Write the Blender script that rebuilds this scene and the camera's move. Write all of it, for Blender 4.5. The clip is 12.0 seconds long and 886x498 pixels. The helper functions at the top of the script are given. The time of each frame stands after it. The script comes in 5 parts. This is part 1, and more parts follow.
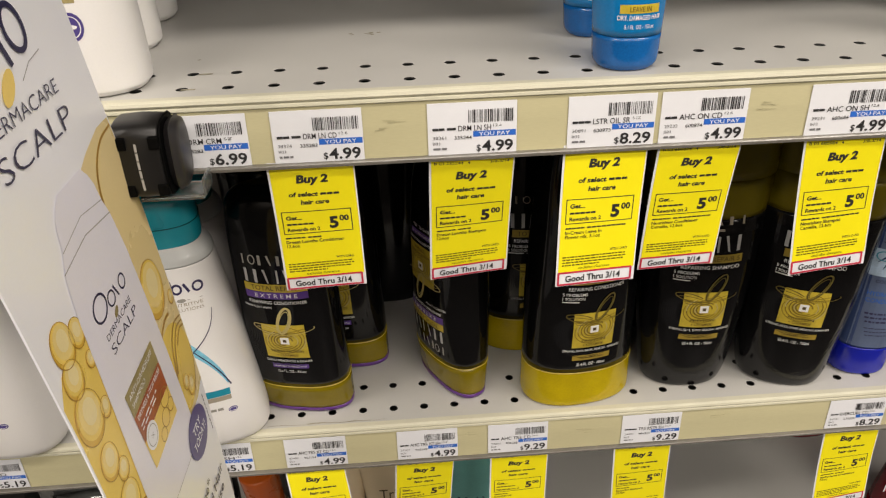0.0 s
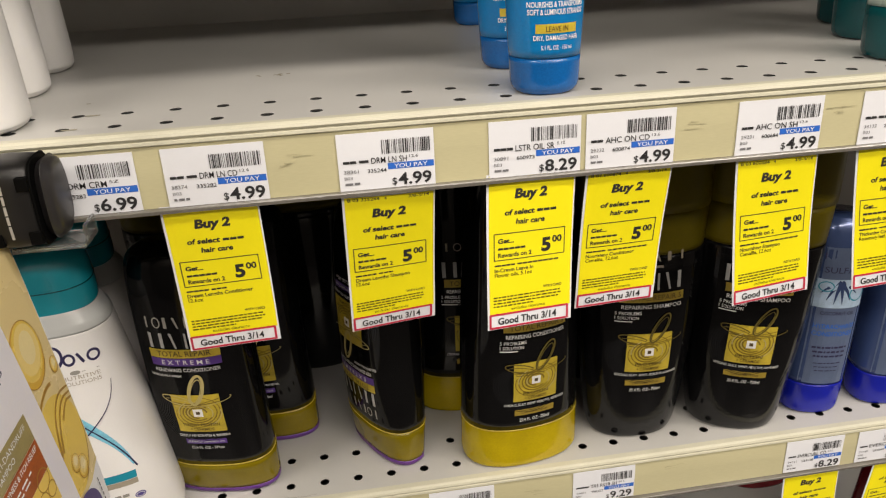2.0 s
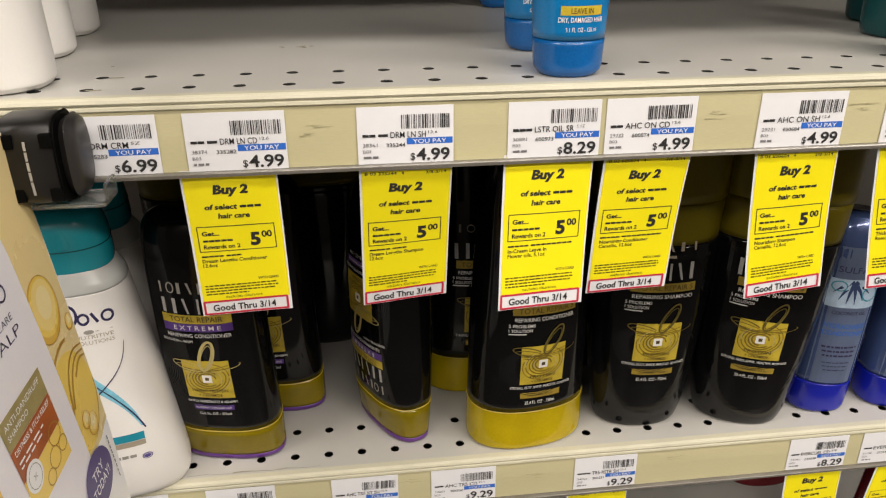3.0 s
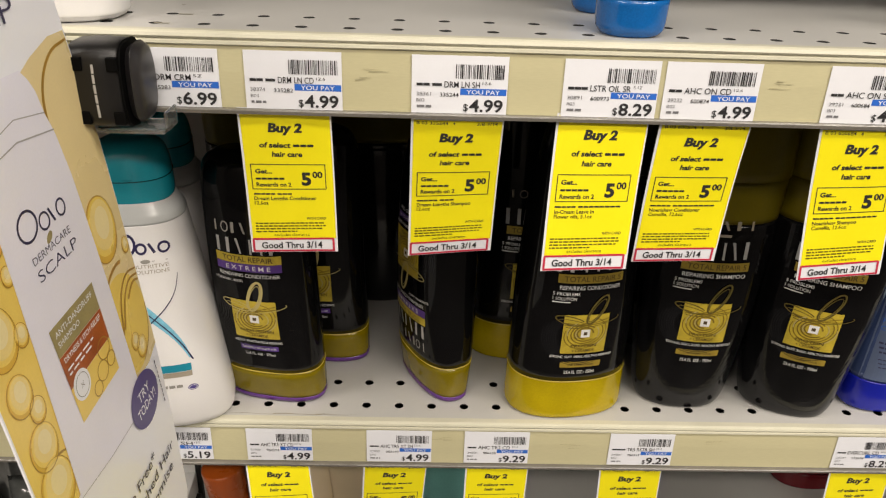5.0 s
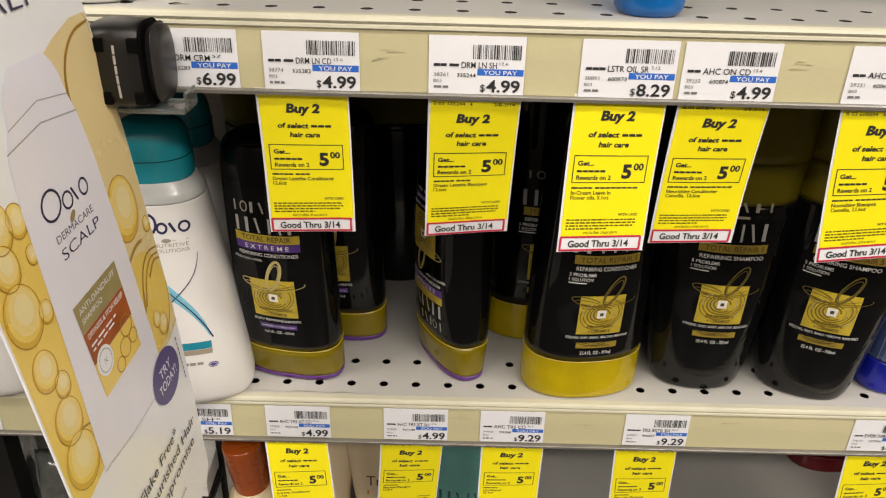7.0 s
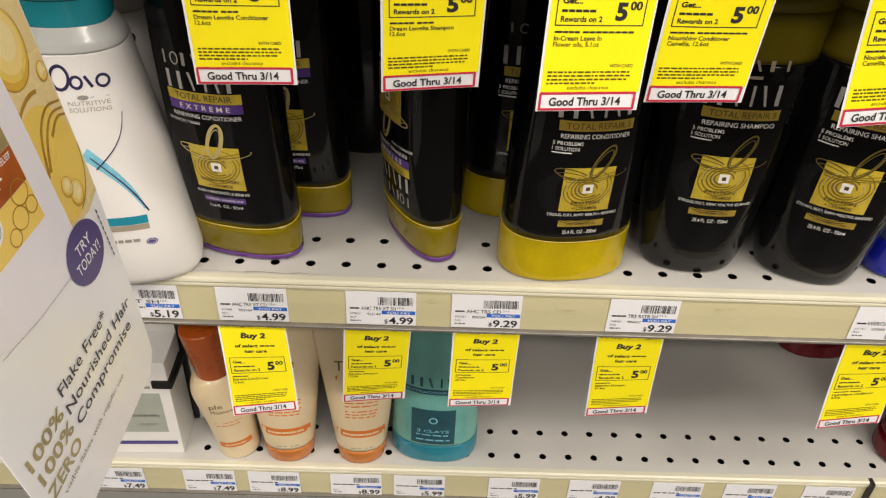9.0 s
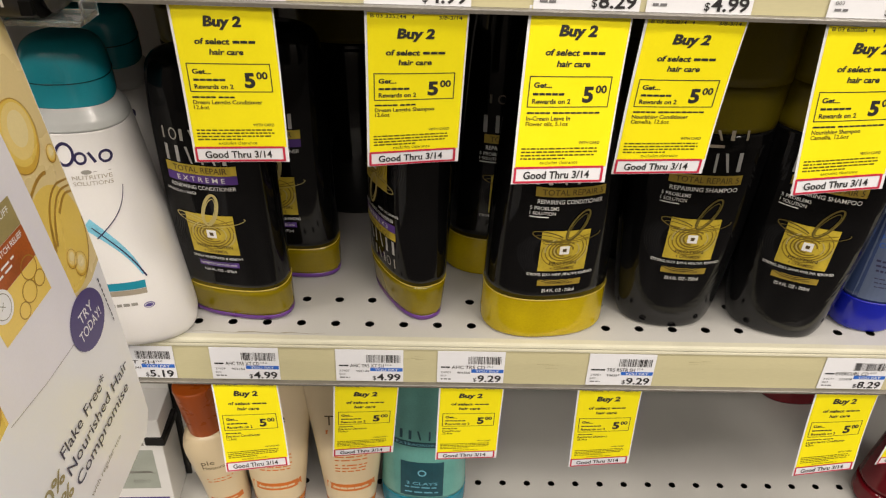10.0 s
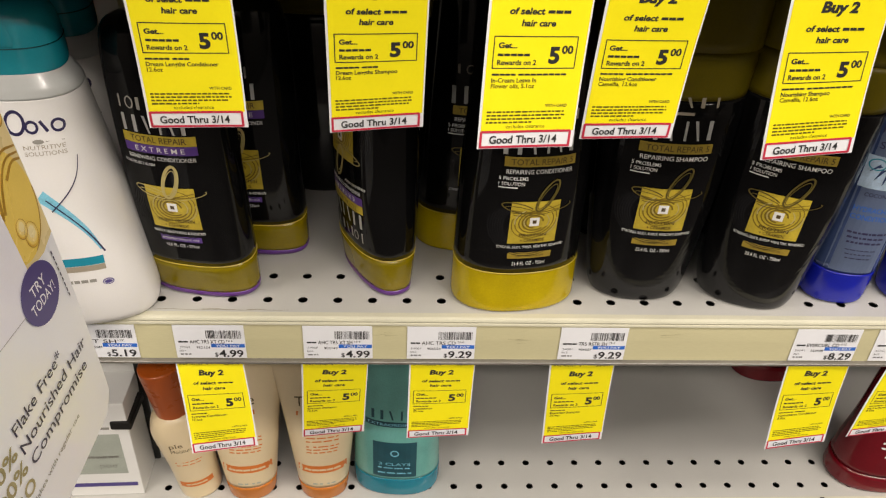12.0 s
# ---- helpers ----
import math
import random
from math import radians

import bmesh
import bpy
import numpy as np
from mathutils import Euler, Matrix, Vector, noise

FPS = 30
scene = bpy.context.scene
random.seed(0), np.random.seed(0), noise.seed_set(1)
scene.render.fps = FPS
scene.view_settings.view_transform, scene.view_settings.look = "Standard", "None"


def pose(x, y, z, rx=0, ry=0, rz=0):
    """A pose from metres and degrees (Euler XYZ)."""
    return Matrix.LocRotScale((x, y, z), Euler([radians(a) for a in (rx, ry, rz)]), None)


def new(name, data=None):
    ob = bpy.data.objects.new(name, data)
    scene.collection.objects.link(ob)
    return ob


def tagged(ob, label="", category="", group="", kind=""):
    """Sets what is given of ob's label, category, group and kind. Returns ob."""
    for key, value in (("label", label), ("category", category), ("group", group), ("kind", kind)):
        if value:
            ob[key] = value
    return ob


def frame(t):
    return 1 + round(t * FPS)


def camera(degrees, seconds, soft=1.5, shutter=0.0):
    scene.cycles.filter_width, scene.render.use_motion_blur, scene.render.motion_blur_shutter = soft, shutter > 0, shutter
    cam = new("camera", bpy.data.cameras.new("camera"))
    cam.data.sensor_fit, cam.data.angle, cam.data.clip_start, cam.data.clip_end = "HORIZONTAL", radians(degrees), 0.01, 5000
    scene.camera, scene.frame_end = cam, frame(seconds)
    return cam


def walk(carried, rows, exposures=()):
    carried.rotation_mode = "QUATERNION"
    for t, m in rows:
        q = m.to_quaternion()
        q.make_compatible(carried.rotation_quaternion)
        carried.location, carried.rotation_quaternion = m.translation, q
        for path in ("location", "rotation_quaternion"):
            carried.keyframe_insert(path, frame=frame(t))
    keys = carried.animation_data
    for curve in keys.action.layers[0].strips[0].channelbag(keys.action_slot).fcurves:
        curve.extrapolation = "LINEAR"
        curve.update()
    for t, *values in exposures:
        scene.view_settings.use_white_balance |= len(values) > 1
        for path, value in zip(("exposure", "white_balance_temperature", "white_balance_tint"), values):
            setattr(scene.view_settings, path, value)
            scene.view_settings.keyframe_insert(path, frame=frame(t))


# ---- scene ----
cam = camera(59.9, 12.0, soft=1.2)
# seconds, eye x y z in metres, yaw, pitch and roll in degrees
PATH = [
    (0, -0.08508, -0.49963, 1.42571, -3.309, -28.949, -1.808),
    (0.5, -0.08262, -0.49510, 1.39026, -4.369, -27.497, -0.712),
    (1, -0.07944, -0.48850, 1.38145, -5.685, -25.352, 0.609),
    (1.5, -0.07064, -0.47822, 1.38925, -6.939, -23.810, -1.355),
    (2, -0.06937, -0.47615, 1.39107, -7.964, -23.465, -2.673),
    (2.5, -0.06615, -0.47561, 1.39565, -7.954, -23.759, -2.471),
    (3, -0.07095, -0.47986, 1.38710, -6.944, -24.408, -0.288),
    (3.2, -0.07192, -0.48086, 1.38386, -6.199, -24.807, 0.687),
    (4.8, -0.06145, -0.48805, 1.37210, -2.080, -25.666, 2.176),
    (5, -0.06068, -0.48965, 1.37260, -1.717, -25.690, 1.953),
    (5.5, -0.06076, -0.48953, 1.37257, -1.156, -25.945, 1.468),
    (6, -0.06055, -0.48994, 1.37268, -0.800, -26.008, 1.239),
    (6.5, -0.06003, -0.49104, 1.37305, -0.543, -26.168, 1.267),
    (7, -0.05946, -0.49221, 1.37341, -0.212, -27.139, 1.557),
    (7.5, -0.06177, -0.48742, 1.37187, -0.125, -29.768, 2.106),
    (7.7, -0.06334, -0.48397, 1.37077, -0.261, -30.910, 2.419),
    (9.3, -0.03739, -0.43590, 1.33078, -1.511, -35.938, 2.184),
    (9.5, -0.03644, -0.43484, 1.33077, -1.722, -35.357, 1.954),
    (10, -0.03885, -0.45623, 1.35786, -1.922, -32.425, 2.251),
    (10.5, -0.02570, -0.45383, 1.35219, -3.455, -31.092, 1.881),
    (11, -0.02395, -0.45305, 1.35078, -4.024, -31.541, 1.456),
    (11.5, -0.02712, -0.45530, 1.34637, -3.960, -32.401, 2.153),
    (12, -0.03111, -0.45457, 1.34261, -3.823, -33.064, 2.811),
]
walk(cam, [(t, pose(x, y, z, 90 + p, 0, w) @ pose(0, 0, 0, 0, 0, r)) for t, x, y, z, w, p, r in PATH],
     exposures=((0, -0.10), (2.5, -0.03), (5.5, 0.0), (7.7, 0.02), (9.3, 0.12), (10.5, 0.03), (12, 0.05)))

# ---- light: unseen ceiling strip lights over the aisle ----
world = bpy.data.worlds.new("world")
scene.world = world
world.use_nodes = True
world.node_tree.nodes["Background"].inputs[0].default_value = (1.0, 0.95, 0.88, 1)
world.node_tree.nodes["Background"].inputs[1].default_value = 0.02
LIGHT_POWER = 32.5
for lx, side in ((-1.5, 1.10), (0.15, 0.72), (1.45, 1.36)):
    # The row at y -2.2 is added fill reaching deep under the shelves.
    for ly, gain in ((-1.08, 0.78), (-2.2, 1.20)):
        data = bpy.data.lights.new("strip_light", "AREA")
        data.shape, data.size, data.size_y = "RECTANGLE", 1.2, 0.28
        data.energy, data.color = LIGHT_POWER * gain * side, (1.0, 0.90, 0.80)
        lamp = new("strip_light", data)
        lamp.matrix_world = pose(lx, ly, 2.93)


# ---- materials ----
def mat(name, color, rough=0.5, metal=0.0, var=0.06, scale=60.0, bump=0.0, coat=0.0, stretch=(1, 1, 1),
        trans=0.0, spec=0.5, fine=900.0, sss=0.0):
    """A painted, printed or moulded surface: base colour with two scales of unevenness and a fine relief."""
    m = bpy.data.materials.new(name)
    m.use_nodes = True
    nt = m.node_tree
    b = nt.nodes["Principled BSDF"]
    tc = nt.nodes.new("ShaderNodeTexCoord")
    mp = nt.nodes.new("ShaderNodeMapping")
    mp.inputs["Scale"].default_value = stretch
    nt.links.new(tc.outputs["Object"], mp.inputs["Vector"])
    big = nt.nodes.new("ShaderNodeTexNoise")
    big.inputs["Scale"].default_value, big.inputs["Detail"].default_value = scale, 5.0
    small = nt.nodes.new("ShaderNodeTexNoise")
    small.inputs["Scale"].default_value, small.inputs["Detail"].default_value = fine, 2.0
    for n in (big, small):
        nt.links.new(mp.outputs[0], n.inputs["Vector"])
    mixn = nt.nodes.new("ShaderNodeMix")
    mixn.inputs["Factor"].default_value = 0.35
    nt.links.new(big.outputs["Fac"], mixn.inputs[2])
    nt.links.new(small.outputs["Fac"], mixn.inputs[3])
    ramp = nt.nodes.new("ShaderNodeValToRGB")
    ramp.color_ramp.elements[0].position, ramp.color_ramp.elements[1].position = 0.3, 0.7
    lo = [max(0.0, c * (1 - var)) for c in color]
    hi = [min(1.0, c * (1 + var)) for c in color]
    ramp.color_ramp.elements[0].color, ramp.color_ramp.elements[1].color = (*lo, 1), (*hi, 1)
    nt.links.new(mixn.outputs[0], ramp.inputs[0])
    nt.links.new(ramp.outputs[0], b.inputs["Base Color"])
    rr = nt.nodes.new("ShaderNodeMapRange")
    rr.inputs["To Min"].default_value, rr.inputs["To Max"].default_value = max(0.02, rough * 0.82), min(1.0, rough * 1.18)
    nt.links.new(big.outputs["Fac"], rr.inputs["Value"])
    nt.links.new(rr.outputs[0], b.inputs["Roughness"])
    b.inputs["Metallic"].default_value = metal
    b.inputs["Coat Weight"].default_value = coat
    b.inputs["Coat Roughness"].default_value = 0.08
    b.inputs["Transmission Weight"].default_value = trans
    b.inputs["Specular IOR Level"].default_value = spec
    if sss:
        b.inputs["Subsurface Weight"].default_value = sss
        b.inputs["Subsurface Radius"].default_value = (0.01, 0.01, 0.008)
        b.inputs["Subsurface Scale"].default_value = 0.5
    if bump:
        bp = nt.nodes.new("ShaderNodeBump")
        bp.inputs["Strength"].default_value, bp.inputs["Distance"].default_value = bump, 0.0004
        nt.links.new(mixn.outputs[0], bp.inputs["Height"])
        nt.links.new(bp.outputs[0], b.inputs["Normal"])
    return m


DECK = mat("shelf_paint", (0.47, 0.465, 0.44), 0.34, var=0.05, scale=14, bump=0.06, coat=0.1)
RAIL = mat("cream_rail_plastic", (0.52, 0.485, 0.295), 0.36, var=0.07, scale=22, bump=0.05, stretch=(0.25, 1, 1.6), coat=0.2)
EDGE = mat("shelf_edge_plastic", (0.54, 0.525, 0.41), 0.34, var=0.08, scale=30, coat=0.1)
LIP = mat("clear_lip_plastic", (0.15, 0.14, 0.12), 0.22, var=0.2, scale=40, spec=0.5)
BACKP = mat("back_panel_paint", (0.42, 0.41, 0.38), 0.5, var=0.05, scale=10)
PAPER = mat("white_paper", (0.73, 0.745, 0.78), 0.55, var=0.02, scale=80, bump=0.05)
YELLOW = mat("yellow_paper", (0.86, 0.76, 0.003), 0.5, var=0.03, scale=70, bump=0.04)
INK = mat("black_ink", (0.022, 0.022, 0.024), 0.5, var=0.1)
FAINT = mat("faint_black_ink", (0.16, 0.16, 0.17), 0.5, var=0.15)
OLIVE_INK = mat("dark_ink_on_yellow", (0.10, 0.085, 0.006), 0.5, var=0.1)
BLUE_INK = mat("blue_ink", (0.022, 0.13, 0.55), 0.5, var=0.06)
RED_INK = mat("red_ink", (0.48, 0.022, 0.055), 0.5, var=0.06)
WHITE_INK = mat("white_ink", (0.78, 0.78, 0.77), 0.5, var=0.03)
SILVER_INK = mat("silver_ink", (0.50, 0.50, 0.49), 0.35, metal=0.35, var=0.06)
GREY_INK = mat("grey_ink", (0.28, 0.27, 0.24), 0.5, var=0.08)
BLACK_PLASTIC = mat("black_bottle_plastic", (0.003, 0.003, 0.0032), 0.09, var=0.2, scale=30, spec=0.24)
LABEL_BLACK = mat("black_label_film", (0.003, 0.003, 0.0032), 0.10, var=0.2, spec=0.22)
SMOKE = mat("smoky_bottle_plastic", (0.0065, 0.0065, 0.007), 0.10, var=0.15, scale=25, spec=0.3)
GOLD_CAP = mat("gold_cap_plastic", (0.185, 0.140, 0.0012), 0.16, var=0.18, scale=35, spec=0.35, coat=0.1)
BRIGHT_GOLD = mat("bright_gold_cap_plastic", (0.43, 0.325, 0.001), 0.15, var=0.18, scale=35, spec=0.35, coat=0.1)
OLIVE_CAP = mat("olive_cap_plastic", (0.125, 0.098, 0.002), 0.34, var=0.16, scale=30, spec=0.2)
HOLE_SHADE = mat("hole_shade_steel", (0.035, 0.034, 0.032), 0.6, var=0.1)
PURPLE = mat("purple_plastic", (0.11, 0.03, 0.20), 0.3, var=0.06)
PURPLE_INK = mat("purple_ink", (0.09, 0.035, 0.24), 0.4, var=0.06)
BAND_GOLD = mat("band_gold_foil", (0.33, 0.235, 0.028), 0.35, var=0.2, scale=120)
GOLD_INK = mat("gold_foil", (0.50, 0.38, 0.035), 0.32, metal=0.0, var=0.22, scale=120)
DARK_GOLD = mat("dark_gold_foil", (0.20, 0.135, 0.012), 0.35, metal=0.1, var=0.15, scale=120)
PALE_GOLD = mat("pale_gold_ink", (0.50, 0.42, 0.17), 0.35, metal=0.2, var=0.1)
LOOP_GOLD = mat("olive_gold_ink", (0.13, 0.10, 0.022), 0.35, metal=0.2, var=0.2, scale=150)
BROWN_INK = mat("brown_ink", (0.07, 0.045, 0.008), 0.5, var=0.1)
RIPPLE = mat("ripple_ink", (0.008, 0.0085, 0.010), 0.25, var=0.1)
WHITE_PLASTIC = mat("white_bottle_plastic", (0.78, 0.77, 0.75), 0.36, var=0.025, scale=18, coat=0.15, sss=0.1)
FROST = mat("frosted_neck_plastic", (0.55, 0.57, 0.56), 0.3, var=0.03, coat=0.2)
TEAL_CAP = mat("teal_cap_plastic", (0.012, 0.29, 0.36), 0.22, var=0.08, scale=30, coat=0.5, sss=0.2)
NAVY_INK = mat("navy_ink", (0.026, 0.022, 0.075), 0.4, var=0.08)
SKY_INK = mat("sky_blue_ink", (0.20, 0.52, 0.66), 0.4, var=0.3, scale=60)
TEAL_INK = mat("teal_ink", (0.012, 0.24, 0.34), 0.4, var=0.1)
TAUPE_INK = mat("taupe_ink", (0.33, 0.29, 0.22), 0.4, var=0.08)
CARD = mat("glossy_card", (0.92, 0.93, 0.995), 0.3, var=0.02, scale=12, coat=0.2)
CARD_PALE = mat("lilac_white_print", (0.87, 0.86, 0.965), 0.3, var=0.03, scale=25, coat=0.2)
CARD_LINE = mat("pale_grey_print", (0.40, 0.39, 0.40), 0.35, var=0.05)
HONEY = mat("honey_yellow_print", (0.90, 0.66, 0.15), 0.28, var=0.06, scale=14, coat=0.2)
HONEY_PALE = mat("pale_honey_print", (0.86, 0.70, 0.36), 0.28, var=0.05, scale=14, coat=0.2)
HONEY_DARK = mat("amber_print", (0.44, 0.25, 0.03), 0.3, var=0.3, scale=50, coat=0.2)
HONEY_MID = mat("mid_honey_print", (0.74, 0.47, 0.07), 0.28, var=0.06, scale=30, coat=0.2)
BUBBLE_PALE = mat("pale_bubble_print", (0.93, 0.79, 0.42), 0.26, var=0.05, scale=30, coat=0.2)
BUBBLE = mat("bubble_print", (0.93, 0.73, 0.28), 0.26, var=0.07, scale=30, coat=0.2)
RUST = mat("rust_print", (0.42, 0.10, 0.018), 0.3, var=0.3, scale=70, coat=0.2)
KHAKI = mat("khaki_print", (0.36, 0.30, 0.13), 0.3, var=0.2, scale=70, coat=0.2)
VIOLET_INK = mat("violet_ink", (0.07, 0.05, 0.22), 0.35, var=0.06)
CLIP_BLACK = mat("black_clip_plastic", (0.010, 0.0095, 0.009), 0.36, var=0.15, scale=80, bump=0.05, spec=0.35)
RECESS_SHADE = mat("recess_shade_black", (0.0008, 0.0008, 0.0008), 0.7, var=0.1, spec=0.1)
CLIP_GREY = mat("worn_grey_plastic", (0.025, 0.023, 0.023), 0.35, var=0.12, scale=60)
TUBE_BLUE = mat("blue_tube_plastic", (0.004, 0.165, 0.43), 0.2, var=0.16, scale=20, spec=0.45)
TUBE_CAP = mat("deep_blue_cap_plastic", (0.005, 0.095, 0.32), 0.16, var=0.3, scale=30, spec=0.45)
ROYAL = mat("royal_blue_cap_plastic", (0.006, 0.012, 0.32), 0.2, var=0.12, spec=0.45)
STEEL_BLUE = mat("silvery_blue_plastic", (0.055, 0.09, 0.22), 0.22, metal=0.3, var=0.12, scale=30, coat=0.4)
SILVER_LABEL = mat("silver_blue_label", (0.14, 0.185, 0.30), 0.3, metal=0.4, var=0.1, scale=60)
MIST = mat("pale_blue_print", (0.42, 0.55, 0.70), 0.35, var=0.25, scale=120)
DEEP_TEAL = mat("deep_teal_plastic", (0.003, 0.060, 0.066), 0.2, var=0.15, spec=0.45)
PEARL_MINT = mat("pearly_mint_plastic", (0.42, 0.52, 0.46), 0.28, metal=0.15, var=0.06, coat=0.3)
CREAM = mat("cream_bottle_plastic", (0.68, 0.56, 0.36), 0.32, var=0.04, scale=25, coat=0.2, sss=0.1)
TUBE_ORANGE = mat("amber_orange_cap_plastic", (0.47, 0.155, 0.025), 0.25, var=0.12, scale=40, coat=0.2)
ORANGE = mat("orange_cap_plastic", (0.42, 0.085, 0.010), 0.28, var=0.08, coat=0.3)
ORANGE_INK = mat("orange_ink", (0.62, 0.17, 0.025), 0.4, var=0.1)
MINT = mat("mint_translucent_plastic", (0.15, 0.42, 0.38), 0.2, var=0.2, scale=22, coat=0.2, sss=0.2)
AQUA = mat("aqua_base_plastic", (0.010, 0.20, 0.29), 0.16, var=0.2, scale=30, spec=0.45)
PETROL = mat("petrol_label", (0.012, 0.075, 0.10), 0.3, var=0.2, scale=80)
RUBY = mat("dark_red_plastic", (0.13, 0.004, 0.009), 0.18, var=0.2, scale=20, spec=0.45)
BOX_WHITE = mat("white_carton", (0.74, 0.74, 0.72), 0.5, var=0.03, scale=25)
CARTON_GREEN = mat("grey_green_print", (0.36, 0.39, 0.34), 0.4, var=0.12, scale=40)
FOIL = mat("clear_pouch_film", (0.10, 0.105, 0.10), 0.16, var=0.3, scale=40, bump=0.6, coat=0.6, fine=160)
FLOOR = mat("unseen_dark_floor", (0.085, 0.08, 0.078), 0.35, var=0.08, scale=3)
WALL = mat("unseen_dark_wall", (0.12, 0.11, 0.10), 0.6, var=0.05, scale=2)
CEIL = mat("ceiling_board", (0.5, 0.49, 0.47), 0.8, var=0.04, scale=5)
SMUDGE = mat("faint_rail_smudge", (0.40, 0.37, 0.23), 0.5, var=0.15, scale=300)
SCUFF = mat("dark_scuff", (0.27, 0.25, 0.18), 0.6, var=0.4, scale=400)


# ---- builders ----
def mesh_of(name, verts, faces, material, smooth=False):
    me = bpy.data.meshes.new(name)
    me.from_pydata([tuple(map(float, v)) for v in verts], [], [tuple(map(int, f)) for f in faces])
    me.materials.append(material)
    if smooth:
        me.polygons.foreach_set("use_smooth", [True] * len(me.polygons))
    me.update()
    return me


def part(name, data, material, parent, label="", smooth=False):
    """One mesh object under a thing or part, from a bmesh or from (verts, faces)."""
    if isinstance(data, tuple):
        me = mesh_of(name, data[0], data[1], material, smooth)
    else:
        me = bpy.data.meshes.new(name)
        data.to_mesh(me)
        data.free()
        me.materials.append(material)
        if smooth:
            me.polygons.foreach_set("use_smooth", [True] * len(me.polygons))
    ob = new(name, me)
    ob.parent = parent
    if label:
        ob["label"] = label
    return ob


def thing(name, m, label, category, group=""):
    ob = new(name)
    ob.empty_display_size = 0.02
    ob.matrix_world = m
    return tagged(ob, label, category, group)


def rbox(x0, x1, y0, y1, z0, z1, r=0.0, seg=2):
    bm = bmesh.new()
    bmesh.ops.create_cube(bm, size=1.0)
    for v in bm.verts:
        v.co = ((x0 + x1) / 2 + v.co.x * (x1 - x0), (y0 + y1) / 2 + v.co.y * (y1 - y0), (z0 + z1) / 2 + v.co.z * (z1 - z0))
    if r:
        bmesh.ops.bevel(bm, geom=bm.edges[:], offset=r, segments=seg, profile=0.5, affect="EDGES")
    return bm


GLYPHS = {}


def glyphs(body, bold=0.0, shear=0.0):
    """The outline of a line of text in the built-in font, capitals one unit high."""
    key = (body, bold, shear)
    if key not in GLYPHS:
        cu = bpy.data.curves.new("text", "FONT")
        cu.body, cu.offset, cu.shear, cu.resolution_u = body, bold, shear, 3
        ob = new("text", cu)
        bpy.context.view_layer.update()
        ev = ob.evaluated_get(bpy.context.evaluated_depsgraph_get())
        me = ev.to_mesh()
        v = np.array([tuple(p.co)[:2] for p in me.vertices]).reshape(-1, 2)
        f = [tuple(p.vertices) for p in me.polygons]
        ev.to_mesh_clear()
        bpy.data.objects.remove(ob)
        bpy.data.curves.remove(cu)
        GLYPHS[key] = (v / 0.72 if len(v) else v, f)
    return GLYPHS[key]


